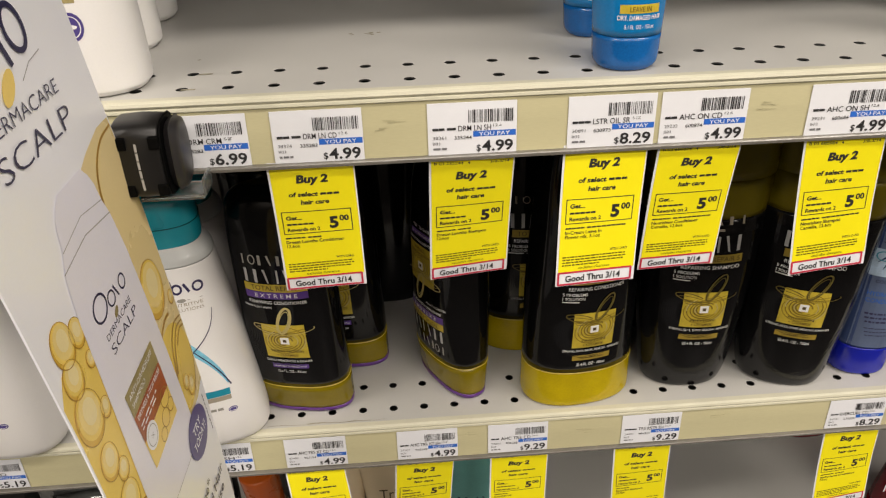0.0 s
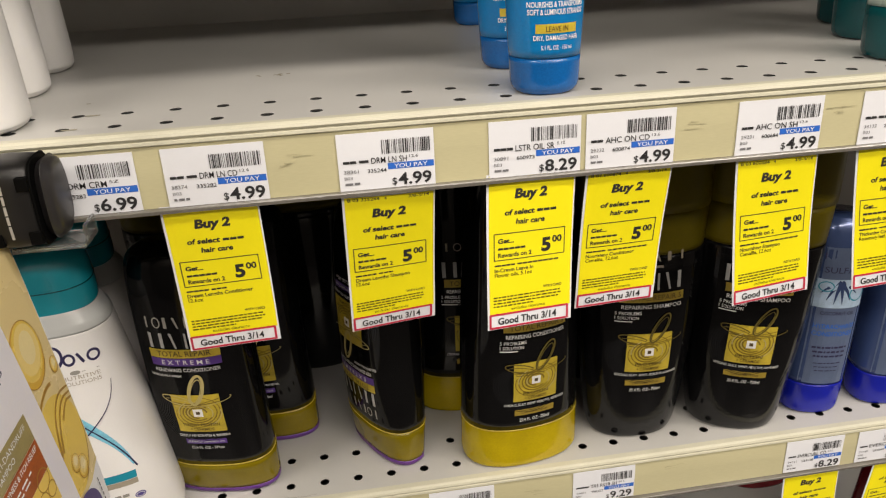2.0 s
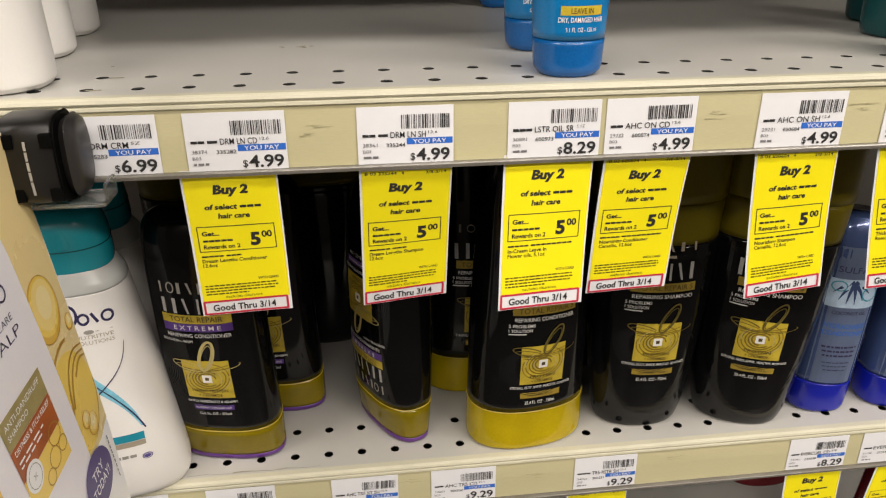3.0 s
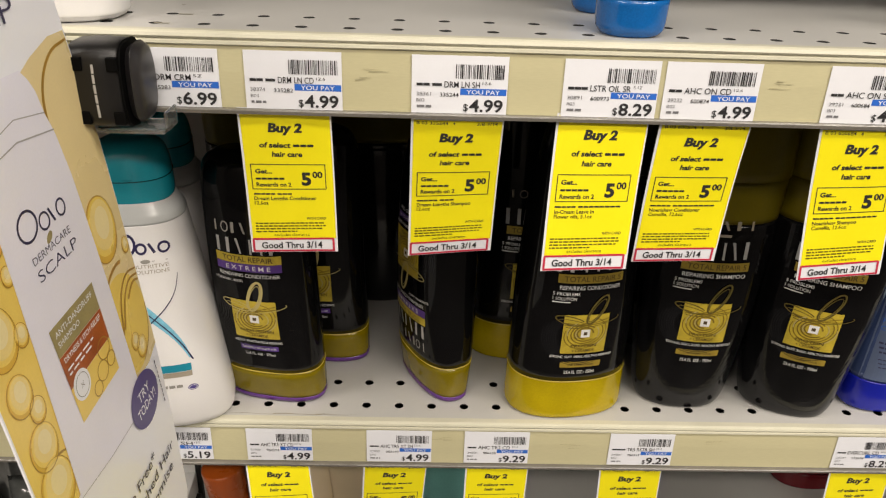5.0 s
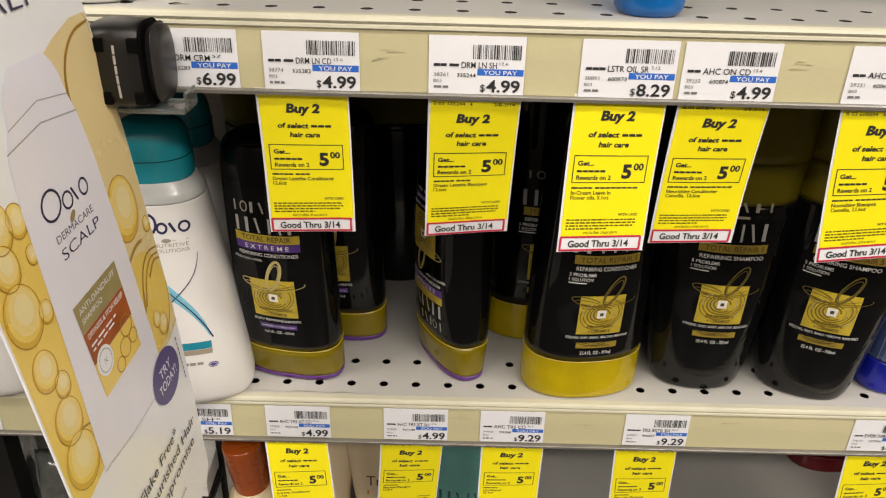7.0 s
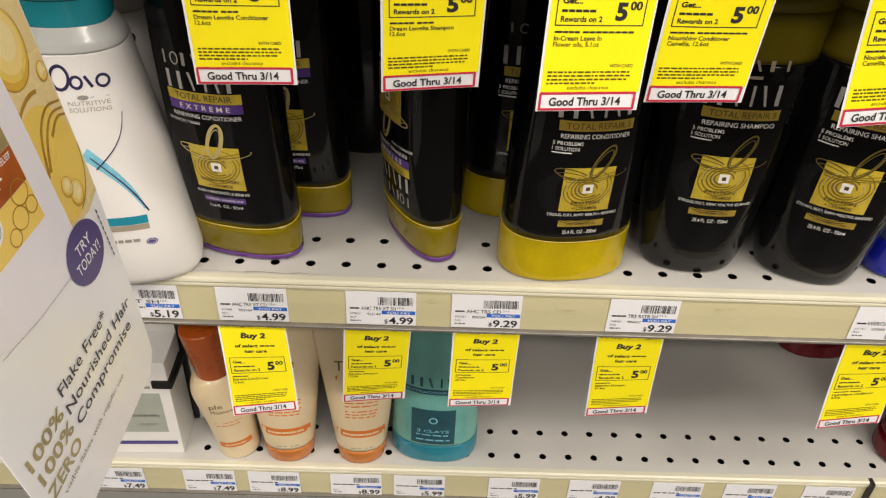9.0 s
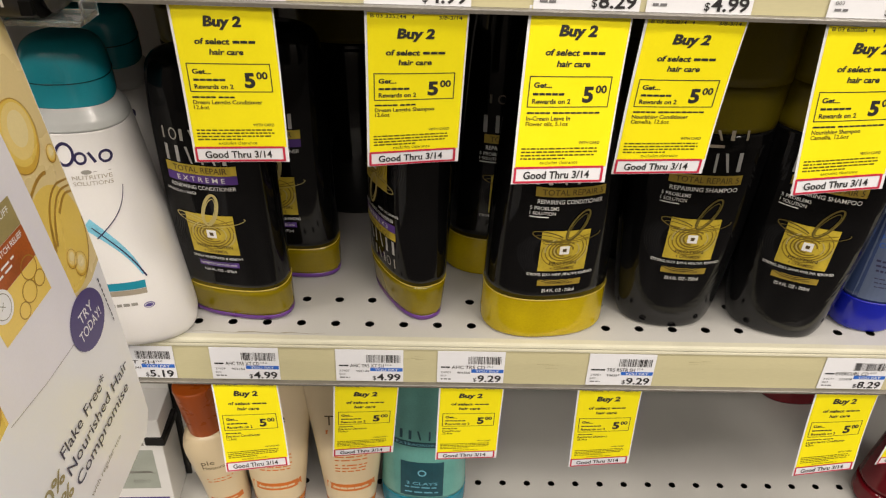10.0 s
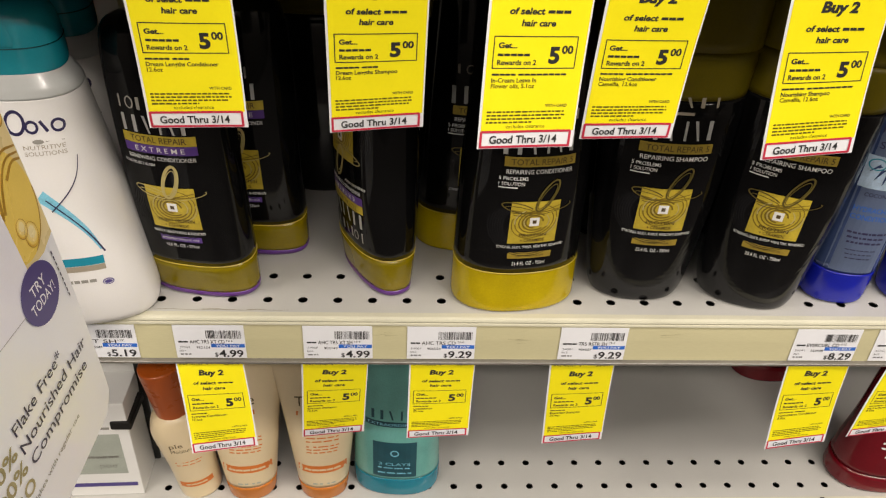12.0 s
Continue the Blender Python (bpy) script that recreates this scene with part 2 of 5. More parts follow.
class Print:
    """Flat shapes in (u, v), later laid on a surface as one mesh of one ink."""

    def __init__(self):
        self.v, self.f = [], []

    def add(self, verts, faces):
        n = len(self.v)
        self.v.extend([(float(a), float(b)) for a, b in verts])
        self.f.extend([tuple(i + n for i in f) for f in faces])
        return self

    def text(self, body, u, v, h, w=None, align="L", bold=0.0, shear=0.0, slope=0.0):
        g, f = glyphs(body, bold, shear)
        if not len(g):
            return self
        g = g.copy()
        lo, hi = g[:, 0].min(), g[:, 0].max()
        sx = h if w is None else w / (hi - lo)
        x = (g[:, 0] - lo) * sx
        wide = (hi - lo) * sx
        x += {"L": 0.0, "C": -wide / 2, "R": -wide}[align]
        y = g[:, 1] * h + x * slope
        return self.add(np.c_[u + x, v + y], f)

    def rect(self, u0, v0, u1, v1, nu=1, nv=1):
        us, vs = np.linspace(u0, u1, nu + 1), np.linspace(v0, v1, nv + 1)
        verts = [(a, b) for b in vs for a in us]
        faces = [(j * (nu + 1) + i, j * (nu + 1) + i + 1, (j + 1) * (nu + 1) + i + 1, (j + 1) * (nu + 1) + i) for j in range(nv) for i in range(nu)]
        return self.add(verts, faces)

    def blocks(self, u0, v0, u1, v1, n, gap=0.3, slope=0.0):
        """A row of plain bars, two or three letters long, that stands for a mark that is not lettered."""
        step, h, i = (u1 - u0) / n, v1 - v0, 0
        while i < n:
            k = min(n - i, 2 + (i * 3 + n) % 2)
            a = u0 + i * step
            q = v0 + (a - u0) * slope + h * 0.16
            self.rect(a, q, a + step * (k - 0.45 + gap), q + h * 0.50)
            i += k
        return self

    def shapes(self, u0, v0, u1, v1, kinds, slope=0.0):
        """A range mark as plain solid shapes: b a slab, i a thin bar, v a downward wedge, o a ring."""
        step = (u1 - u0) / len(kinds)
        h = v1 - v0
        for i, k in enumerate(kinds):
            a = u0 + i * step
            s = (a - u0) * slope
            if k == "b":
                self.rect(a + step * 0.1, v0 + s, a + step * 0.42, v1 + s)
            elif k == "i":
                self.rect(a + step * 0.33, v0 + s, a + step * 0.53, v1 + s)
            elif k == "v":
                self.add([(a, v1 + s), (a + step * 0.24, v1 + s), (a + step * 0.54, v0 + s), (a + step * 0.36, v0 + s)], [(0, 1, 2, 3)])
            else:
                self.ring(a + step * 0.42, v0 + h / 2 + s, step * 0.34, h * 0.45, h * 0.12)
        return self

    def bars(self, u0, v0, u1, h, rng, word=0.0035):
        """A line of unreadable small print."""
        a = u0
        while a < u1 - word * 0.3:
            b = min(u1, a + word * rng.uniform(0.5, 1.6))
            self.rect(a, v0, b, v0 + h)
            a = b + word * 0.28
        return self

    def disc(self, u, v, ru, rv, n=28, turn=0.0):
        p = []
        for i in range(n):
            t = 2 * math.pi * i / n
            x, y = ru * math.cos(t), rv * math.sin(t)
            p.append((u + x * math.cos(turn) - y * math.sin(turn), v + x * math.sin(turn) + y * math.cos(turn)))
        return self.add(p + [(u, v)], [(i, (i + 1) % n, n) for i in range(n)])

    def stroke(self, pts, w0, w1=None):
        """A ribbon along points; its width goes from w0 to w1."""
        w1 = w0 if w1 is None else w1
        pts = np.array(pts, float)
        d = np.gradient(pts, axis=0)
        d /= np.maximum(1e-9, np.linalg.norm(d, axis=1))[:, None]
        nrm = np.c_[-d[:, 1], d[:, 0]]
        w = np.linspace(w0, w1, len(pts))[:, None] / 2
        v = np.concatenate([pts + nrm * w, pts - nrm * w])
        k = len(pts)
        return self.add(v, [(i, i + 1, k + i + 1, k + i) for i in range(k - 1)])

    def ring(self, u, v, ru, rv, w, turn=0.0, a0=0.0, a1=360.0, n=36):
        t = np.radians(np.linspace(a0, a1, n + 1))
        x, y = ru * np.cos(t), rv * np.sin(t)
        return self.stroke(np.c_[u + x * math.cos(turn) - y * math.sin(turn), v + x * math.sin(turn) + y * math.cos(turn)], w)

    def lay(self, name, surface, material, parent, label="", lift=0.0002):
        ob = part(name, ([surface(a, b, lift) for a, b in self.v], self.f), material, parent, label)
        if name.endswith(("print", "text", "mark", "rings", "line", "petals", "curls", "ripples", "chip", "scratch", "scuff", "swirls", "lines", "bubbles")):
            ob["kind"] = "stuff"
        return ob


class Form:
    """A bottle's outline: rows of height, half width, half depth and squareness, front towards -y."""

    def __init__(self, rows):
        r = np.array(rows, float)
        t = np.arange(len(r))
        tt = np.linspace(0, len(r) - 1, (len(r) - 1) * 6 + 1)
        out = []
        for q in tt:
            i = min(int(q), len(r) - 2)
            s = q - i
            p0, p1, p2, p3 = r[max(0, i - 1)], r[i], r[i + 1], r[min(len(r) - 1, i + 2)]
            c = 0.5 * (2 * p1 + (p2 - p0) * s + (2 * p0 - 5 * p1 + 4 * p2 - p3) * s * s + (3 * p1 - p0 - 3 * p2 + p3) * s ** 3)
            out.append(c)
        self.rows = np.array(out)
        self.rows[:, 0] = np.maximum.accumulate(self.rows[:, 0])

    def at(self, z):
        return [float(np.interp(z, self.rows[:, 0], self.rows[:, k])) for k in (1, 2, 3)]

    def shell(self, z0, z1, n=56, grow=0.0, cap0=True, cap1=True):
        zs = [z0] + [z for z in self.rows[:, 0] if z0 + 4e-4 < z < z1 - 4e-4] + [z1]
        verts, faces = [], []
        for z in zs:
            a, b, e = self.at(z)
            for i in range(n):
                t = 2 * math.pi * i / n
                c, s = math.cos(t), math.sin(t)
                verts.append(((a + grow) * math.copysign(abs(c) ** (2 / e), c), (b + grow) * math.copysign(abs(s) ** (2 / e), s), z))
        for k in range(len(zs) - 1):
            for i in range(n):
                j = (i + 1) % n
                faces.append((k * n + i, k * n + j, (k + 1) * n + j, (k + 1) * n + i))
        if cap0:
            faces.append(tuple(range(n))[::-1])
        if cap1:
            faces.append(tuple(range((len(zs) - 1) * n, len(zs) * n)))
        return verts, faces

    def front(self, u, v, lift=0.0002):
        a, b, e = self.at(v)
        q = min(0.985, abs(u) / a)
        return (u, -b * (1 - q ** e) ** (1 / e) - lift, v)


# ---- the shop round the aisle ----
def slab(name, x0, x1, y0, y1, z0, z1, material, label, category):
    bm = rbox(x0, x1, y0, y1, z0, z1)
    ob = part(name, bm, material, None)
    return tagged(ob, label, category, kind="structure")


# Unseen floor and side walls are kept dark so glossy bottles reflect less.
slab("floor", -3.1, 3.1, -2.7, 0.42, -0.1, 0.0, FLOOR, "plain unseen floor under the aisle, dark to limit reflections", "floor")
slab("ceiling", -3.1, 3.1, -2.7, 0.42, 3.0, 3.1, CEIL, "white ceiling boards over the aisle", "ceiling")
slab("wall_south", -3.0, 3.0, -2.7, -2.6, 0.0, 3.0, WALL, "plain unseen wall across the aisle, dark to limit reflections", "wall")
slab("wall_west", -3.1, -3.0, -2.7, 0.42, 0.0, 3.0, WALL, "plain unseen wall closing the aisle, dark to limit reflections", "wall")
slab("wall_east", 3.0, 3.1, -2.7, 0.42, 0.0, 3.0, WALL, "plain unseen wall closing the aisle, dark to limit reflections", "wall")
slab("wall_north", -3.0, 3.0, 0.36, 0.42, 0.0, 3.0, BACKP, "grey painted steel back panel of the shelving", "panel")

# ---- shelving ----
PITCH = 0.0254
X0, X1 = -38 * PITCH - PITCH / 2, 40 * PITCH + PITCH / 2


def extrude(profile, x0, x1):
    n = len(profile)
    verts = [(x0, y, z) for y, z in profile] + [(x1, y, z) for y, z in profile]
    faces = [(i, (i + 1) % n, n + (i + 1) % n, n + i) for i in range(n)]
    return verts, faces + [tuple(range(n))[::-1], tuple(range(n, 2 * n))]


def deck_mesh(r0, back, thick=0.0007, r=0.0034):
    """A sheet-steel deck whose two front rows of holes go through it."""
    verts, faces = [], []
    k = 16
    ring = [(math.cos(2 * math.pi * i / k), math.sin(2 * math.pi * i / k)) for i in range(k)]
    for row in range(2):
        cy = r0 + 0.030 * row
        for i in range(-38, 41):
            cx, n = i * PITCH, len(verts)
            for z in (0.0, -thick):
                for c, s in ring:
                    m = max(abs(c), abs(s))
                    verts.append((cx + c / m * PITCH / 2, cy + s / m * 0.015, z))
                for c, s in ring:
                    verts.append((cx + c * r, cy + s * r, z))
            for a in range(k):
                b = (a + 1) % k
                faces.append((n + a, n + b, n + k + b, n + k + a))
                faces.append((n + k + a, n + k + b, n + 3 * k + b, n + 3 * k + a))
                faces.append((n + 2 * k + b, n + 2 * k + a, n + 3 * k + a, n + 3 * k + b))
    n = len(verts)
    y0, y1 = r0 + 0.045, back
    verts += [(X0, y0, 0), (X1, y0, 0), (X1, y1, 0), (X0, y1, 0), (X0, y0, -thick), (X1, y0, -thick), (X1, y1, -thick), (X0, y1, -thick)]
    faces += [(n, n + 1, n + 2, n + 3), (n + 7, n + 6, n + 5, n + 4), (n + 1, n + 5, n + 6, n + 2), (n + 3, n + 2, n + 6, n + 7), (n, n + 3, n + 7, n + 4)]
    return verts, faces


def shelf(r0, z, label):
    s = thing("shelf", pose(0, 0, z), label, "shelf", "steel shelves of the bay")
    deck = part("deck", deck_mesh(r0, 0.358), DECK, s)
    # Hole walls and underside get a near-black that stands for shade inside holes.
    deck.data.materials.append(HOLE_SHADE)
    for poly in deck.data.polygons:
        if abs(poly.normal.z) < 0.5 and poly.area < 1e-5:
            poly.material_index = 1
    part("underside", rbox(X0, X1, r0 - 0.008, 0.356, -0.034, -0.0325), HOLE_SHADE, s, "steel underside, coloured near-black for shade seen through holes")
    f = r0
    part("front_edge", extrude([(f - 0.0150, 0.0004), (f - 0.0195, 0.0002), (f - 0.0212, -0.0008), (f - 0.0218, -0.0024), (f - 0.0212, -0.0034),
                                (f - 0.0205, -0.0036), (f - 0.0205, -0.0042), (f - 0.0214, -0.0046), (f - 0.0216, -0.0060), (f - 0.0206, -0.0068), (f - 0.0150, -0.0068)], X0, X1),
         EDGE, s, "cream plastic edge strip with two ridges")
    part("price_rail", extrude([(f - 0.0150, -0.0070), (f - 0.0200, -0.0070), (f - 0.0203, -0.0200), (f - 0.0200, -0.0405), (f - 0.0150, -0.0405)], X0, X1), RAIL, s, "cream plastic price rail, scuffed")
    part("rail_lip", extrude([(f - 0.0201, -0.0388), (f - 0.0236, -0.0388), (f - 0.0241, -0.0394), (f - 0.0238, -0.0412), (f - 0.0201, -0.0416)], X0, X1), LIP, s, "greyish clear plastic lip")
    return s


S_UP, S_MID, S_LOW = (-0.072, 1.300), (0.0, 1.000), (0.057, 0.726)
up = shelf(*S_UP, "white steel shelf with holes and cream price rail, mostly bare")
mid = shelf(*S_MID, "white steel shelf with holes and cream price rail, holding dark bottles")
low = shelf(*S_LOW, "white steel shelf with holes, half empty, with cream price rail")
# Unseen top shelf, its height set to darken the upper deck's back.
shelf(-0.072, 1.57, "unseen white steel shelf with cream price rail, shading those below")
shelf(0.057, 0.40, "white steel shelf with cream price rail under the others")

# scuffs: worn paint and scratches
sc = Print()
rng = random.Random(4)
for cx, cy, n, spread in ((-0.098, 0.040, 7, 0.005), (-0.112, 0.039, 3, 0.003), (-0.205, -0.010, 2, 0.002)):
    for _ in range(n):
        sc.disc(cx + rng.uniform(-spread, spread), cy + rng.uniform(-0.003, 0.003), rng.uniform(0.0004, 0.0022), rng.uniform(0.0003, 0.0016), 9, rng.uniform(0, 3))
for i in range(2):
    sc.rect(-0.2035 + 0.004 * i, -0.0745 + 0.030 * i, -0.1955 + 0.004 * i, -0.0722 + 0.030 * i)
sc.lay("paint_chip", lambda u, v, l: (u, v, l), SCUFF, up, "chipped paint")
sc = Print()
for a, b, w in ((-0.205, -0.158, 0.0005), (-0.172, -0.128, 0.0009), (-0.140, -0.108, 0.0006)):
    sc.stroke([(a + (b - a) * i / 14, -0.0125 + 0.0006 * math.sin(i * 0.5) + rng.uniform(-0.00025, 0.00025)) for i in range(15)], w, 0.0002)
sc.lay("scratch", lambda u, v, l: (u, v, l), SCUFF, mid, "long dark scratch")
for host, spots in ((up, ((-0.092, -0.0195), (-0.135, -0.018), (0.123, -0.020), (0.208, -0.019))), (mid, ((-0.047, -0.014), (-0.012, -0.010), (0.052, -0.021), (0.168, -0.016)))):
    sc = Print()
    for cx, cz in spots:
        for _ in range(4):
            a = cx + rng.uniform(-0.006, 0.006)
            b = cz + rng.uniform(-0.003, 0.003)
            n, slope = rng.uniform(0.004, 0.013), rng.uniform(-0.08, 0.08)
            sc.stroke([(a + n * i / 6, b + n * slope * i / 6 + rng.uniform(-0.0001, 0.0001)) for i in range(7)], rng.uniform(0.0003, 0.0008), 0.0001)
    r0 = S_UP[0] if host is up else S_MID[0]
    sc.lay("rail_scuff", lambda u, v, l: (u, r0 - 0.0205 - l, v), SMUDGE, host, "grey rub marks")


# ---- price tags ----
def price_tag(x, r0, ztop, marks, words, size, code, item, price, w=0.0500, dim=False):
    """Paper tag in the rail: x is its left edge, marks the number of blocks for the brand's letters."""
    y = r0 - 0.0208
    t = thing("price_tag", pose(x, y, ztop), "white paper shelf tag, barcode, blue bar, price " + price if not dim else "white paper shelf tag with barcode and small blurred print",
              "price tag", "shelf price tags")
    h = 0.0302
    part("paper", rbox(0, w, -0.0003, 0.0002, -h, 0), PAPER, t)
    k = w / 50.0
    S = lambda u, v, l: (u * k, -0.0003 - l, v * 0.001)
    r = random.Random(hash_of(item + price))
    black, faint = Print(), Print()
    a = 22.8
    while a < 47.6:
        b = a + r.choice((0.24, 0.24, 0.45, 0.7))
        black.rect(a, -11.7, min(b, 47.8), -4.3)
        a = b + r.choice((0.34, 0.34, 0.6, 0.8))
    part("banner", ([S(*q, 0.00012) for q in ((25.4, -20.2), (49.5, -20.2), (49.5, -16.8), (25.4, -16.8))], [(0, 1, 2, 3)]), BLUE_INK, t, "blue printed bar")
    u = 2.6
    for n in marks:
        black.blocks(u, -16.1, u + n * 1.75, -13.3, n, 0.3)
        u += n * 1.75 + 1.1
    if words:
        black.text(words, u, -16.4, 3.3, w=max(4.0, 35.5 - u), bold=0.005)
    if size:
        black.text(size, 36.8, -14.6, 1.6, w=4.6)
    ink = Print().text("YOU PAY", 37.4, -19.7, 2.3, w=17.5, align="C", bold=0.004)
    ink.lay("banner_text", S, WHITE_INK, t, "white words YOU PAY", lift=0.00022)
    if code:
        faint.text(code, 2.6, -20.9, 2.0, w=7.6)
    if item:
        black.text(item, 14.8, -21.2, 2.1, w=9.8, bold=0.006)
    faint.text("B03", 2.6, -24.1, 1.7, w=4.2)
    faint.bars(2.8, -27.1, 10.4, 1.2, r, 2.6)
    black.text("$", 27.2, -28.6, 3.9, bold=0.008)
    black.text(price, 48.0, -28.8, 6.5, w=17.6, align="R", bold=0.022)
    black.lay("print", S, INK, t, "black print", lift=0.00035)
    faint.lay("small_print", S, FAINT, t, "faint grey print", lift=0.00035)
    return t


def hash_of(s):
    n = 7
    for c in s:
        n = (n * 31 + ord(c)) % 100003
    return n


for row in ((-0.2170, (4, 3), "DRM CRM", "5Z", "", "335283", "6.99"), (-0.1540, (4, 3), "DRM LN CD", "12.6", "38374", "335282", "4.99"),
            (-0.0680, (4, 3), "DRM LN SH", "12.6", "38361", "335244", "4.99"), (0.0110, (6,), "LSTR OIL SR", "5.1Z", "30891", "600973", "8.29"),
            (0.0640, (4,), "AHC ON CD", "12.6", "29232", "600874", "4.99"), (0.1500, (4,), "AHC ON SH", "12.6", "29231", "600684", "4.99"),
            (0.2240, (4, 4), "", "", "34133", "231898", "8.29")):
    price_tag(row[0], S_UP[0], 1.2915, *row[1:])
for row in ((-0.4500, (4,), "MST CD", "", "", "904128", "5.19"), (-0.2685, (3,), "MST SH", "12Z", "", "904341", "5.19"), (-0.1920, (4,), "AHC TR5 XT CD", "12.6", "27909", "952154", "4.99"), (-0.1003, (4,), "AHC TR5 XT SH", "12.6", "27907", "952149", "4.99"),
            (-0.0250, (4,), "AHC TR5 CD", "25.4", "24001", "906558", "9.29"), (0.0875, (6,), "TR5 RSTR SH", "25.4", "24001", "906557", "9.29"),
            (0.2650, (4,), "EVERCURL CD", "8.5Z", "34141", "233538", "8.29"), (0.3280, (4,), "EVERCURL", "", "34140", "233540", "8.29")):
    price_tag(row[0], S_MID[0], 0.9925, *row[1:])
for i, x in enumerate((-0.363, -0.275, -0.212, -0.132, -0.070, 0.023, 0.102, 0.184, 0.256, 0.334)):
    price_tag(x, S_LOW[0], 0.7175, (4, 3, 4, 2), "", "", "", "", ("7.49", "7.49", "8.99", "8.99", "5.99", "5.99", "4.99", "4.99", "4.99", "4.99")[i], dim=True)
part("rail_joint", rbox(0.3945, 0.3985, S_LOW[0] - 0.0245, S_LOW[0] - 0.016, -0.042, 0.0008), CLIP_GREY, low, "dark gap between rail lengths")


# ---- yellow sale tags ----
def sale_tag(x, y, z, bx, by, bz, dz, item, lines, w=0.0495):
    """A hanging paper tag: top-left corner, bottom-left corner, and how much higher its bottom-right corner is."""
    t = thing("sale_tag", pose(x, y, z), "hanging yellow paper sale tag with red-framed date box", "sale tag", "hanging sale tags")
    down = Vector((bx - x, by - y, bz - z))
    W, H = 50.0, 88.0
    side = Vector((w, 0, 0))
    twist = Vector((0, 0, dz))
    nrm = side.cross(-down).normalized()
    if nrm.y > 0:
        nrm = -nrm
    curl = -0.0014 if item[-1] in "4283" else -0.0008

    def S(u, v, l):
        a, b = u / W, v / H
        p = side * a + down * b + twist * (a * b) + nrm * (l + curl * math.sin(math.pi * min(1, b * 1.05)) + 0.0006 * math.sin(3 * a + 2 * b))
        return tuple(p)

    def sheet(u0, v0, u1, v1):
        return Print().rect(u0, v0, u1, v1, 8, 14)

    front = sheet(0, H, W, 0)
    n = len(front.v)
    vv = [S(a, b, 0.0) for a, b in front.v] + [S(a, b, -0.0002) for a, b in front.v]
    ff = front.f + [tuple(i + n for i in f[::-1]) for f in front.f]
    part("paper", (vv, ff), PAPER, t, smooth=True)
    sheet(1.3, 79.0, 49.2, 0.8).lay("yellow_field", S, YELLOW, t, "yellow print", lift=0.00015)
    P, r = Print(), random.Random(hash_of(item))
    # v runs down, so text is laid with v flipped
    T = lambda u, v, l: S(u, -v, l)
    P.text("B 03 " + item, 3.0, -3.2, 1.9, w=17.0, bold=0.008).text("4", 22.6, -3.2, 1.9, bold=0.01).text("3/8-3/14", 46.8, -3.3, 1.9, w=11.2, align="R", bold=0.008)
    P.text("Buy 2", 24.8, -13.4, 5.0, w=18.4, align="C", bold=0.05, shear=0.14)
    P.text("of select", 10.2, -22.6, 3.0, w=17.0, bold=0.035, shear=0.12).blocks(28.6, -22.6, 40.0, -19.7, 6, 0.2)
    P.text("hair care", 24.8, -28.0, 3.0, w=16.6, align="C", bold=0.035, shear=0.12)
    for v in (-32.8, -47.8):
        P.stroke([(4.2 + 40.8 * i / 12, v) for i in range(13)], 0.5)
    for u in (4.2, 45.0):
        P.stroke([(u, -32.6 - 15.4 * i / 8) for i in range(9)], 0.5)
    P.text("Get...", 6.4, -38.2, 2.6, w=9.2, bold=0.035).blocks(6.4, -42.4, 22.6, -40.0, 10, 0.2).text("Rewards on 2", 6.4, -46.2, 2.5, w=19.4, bold=0.025)
    P.text("5", 31.6, -45.2, 7.6, w=5.4, bold=0.045).text("00", 37.8, -40.8, 3.8, w=5.6, bold=0.035)
    Q = Print()
    P.blocks(4.4, -51.6, 16.5, -49.7, 9, 0.2)
    if len(item) and item[0] != "9":
        P.blocks(17.6, -51.6, 26.0 if item < "4" else 42.0, -49.7, 6 if item < "4" else 16, 0.2)
    for i, row in enumerate(lines):
        (P if i == 0 else Q).text(row, 4.4, -54.6 - 2.8 * i, 2.2, bold=0.018)
    P.text("WITH CARD", 44.0, -67.0, 1.6, w=11.0, align="R", bold=0.012)
    for i in range(4):
        Q.bars(3.6, -69.6 - 1.75 * i, (43.0, 43.5, 42.0, 27.0)[i], 0.85, r, 2.0)
    Q.text("excludes clearance", 24.0, -77.4, 1.9, w=20.0, align="C")
    P.text("Good Thru 3/14", 23.6, -85.2, 4.1, w=35.0, align="C", bold=0.022)
    P.lay("print", T, INK, t, "black print", lift=0.0003)
    Q.lay("light_print", T, OLIVE_INK, t, "thin print", lift=0.0003)
    R = Print()
    for a, b, c, d in ((1.6, 79.2, 47.6, 79.2), (1.6, 87.0, 47.6, 87.0)):
        R.stroke([(a + (c - a) * i / 8, -b) for i in range(9)], 1.2)
    for a in (1.6, 47.6):
        R.stroke([(a, -79.0), (a, -83.0), (a, -87.4)], 1.2)
    R.lay("date_frame", T, RED_INK, t, "red printed frame", lift=0.00028)
    return t


YU, YM = -0.0922, -0.0200
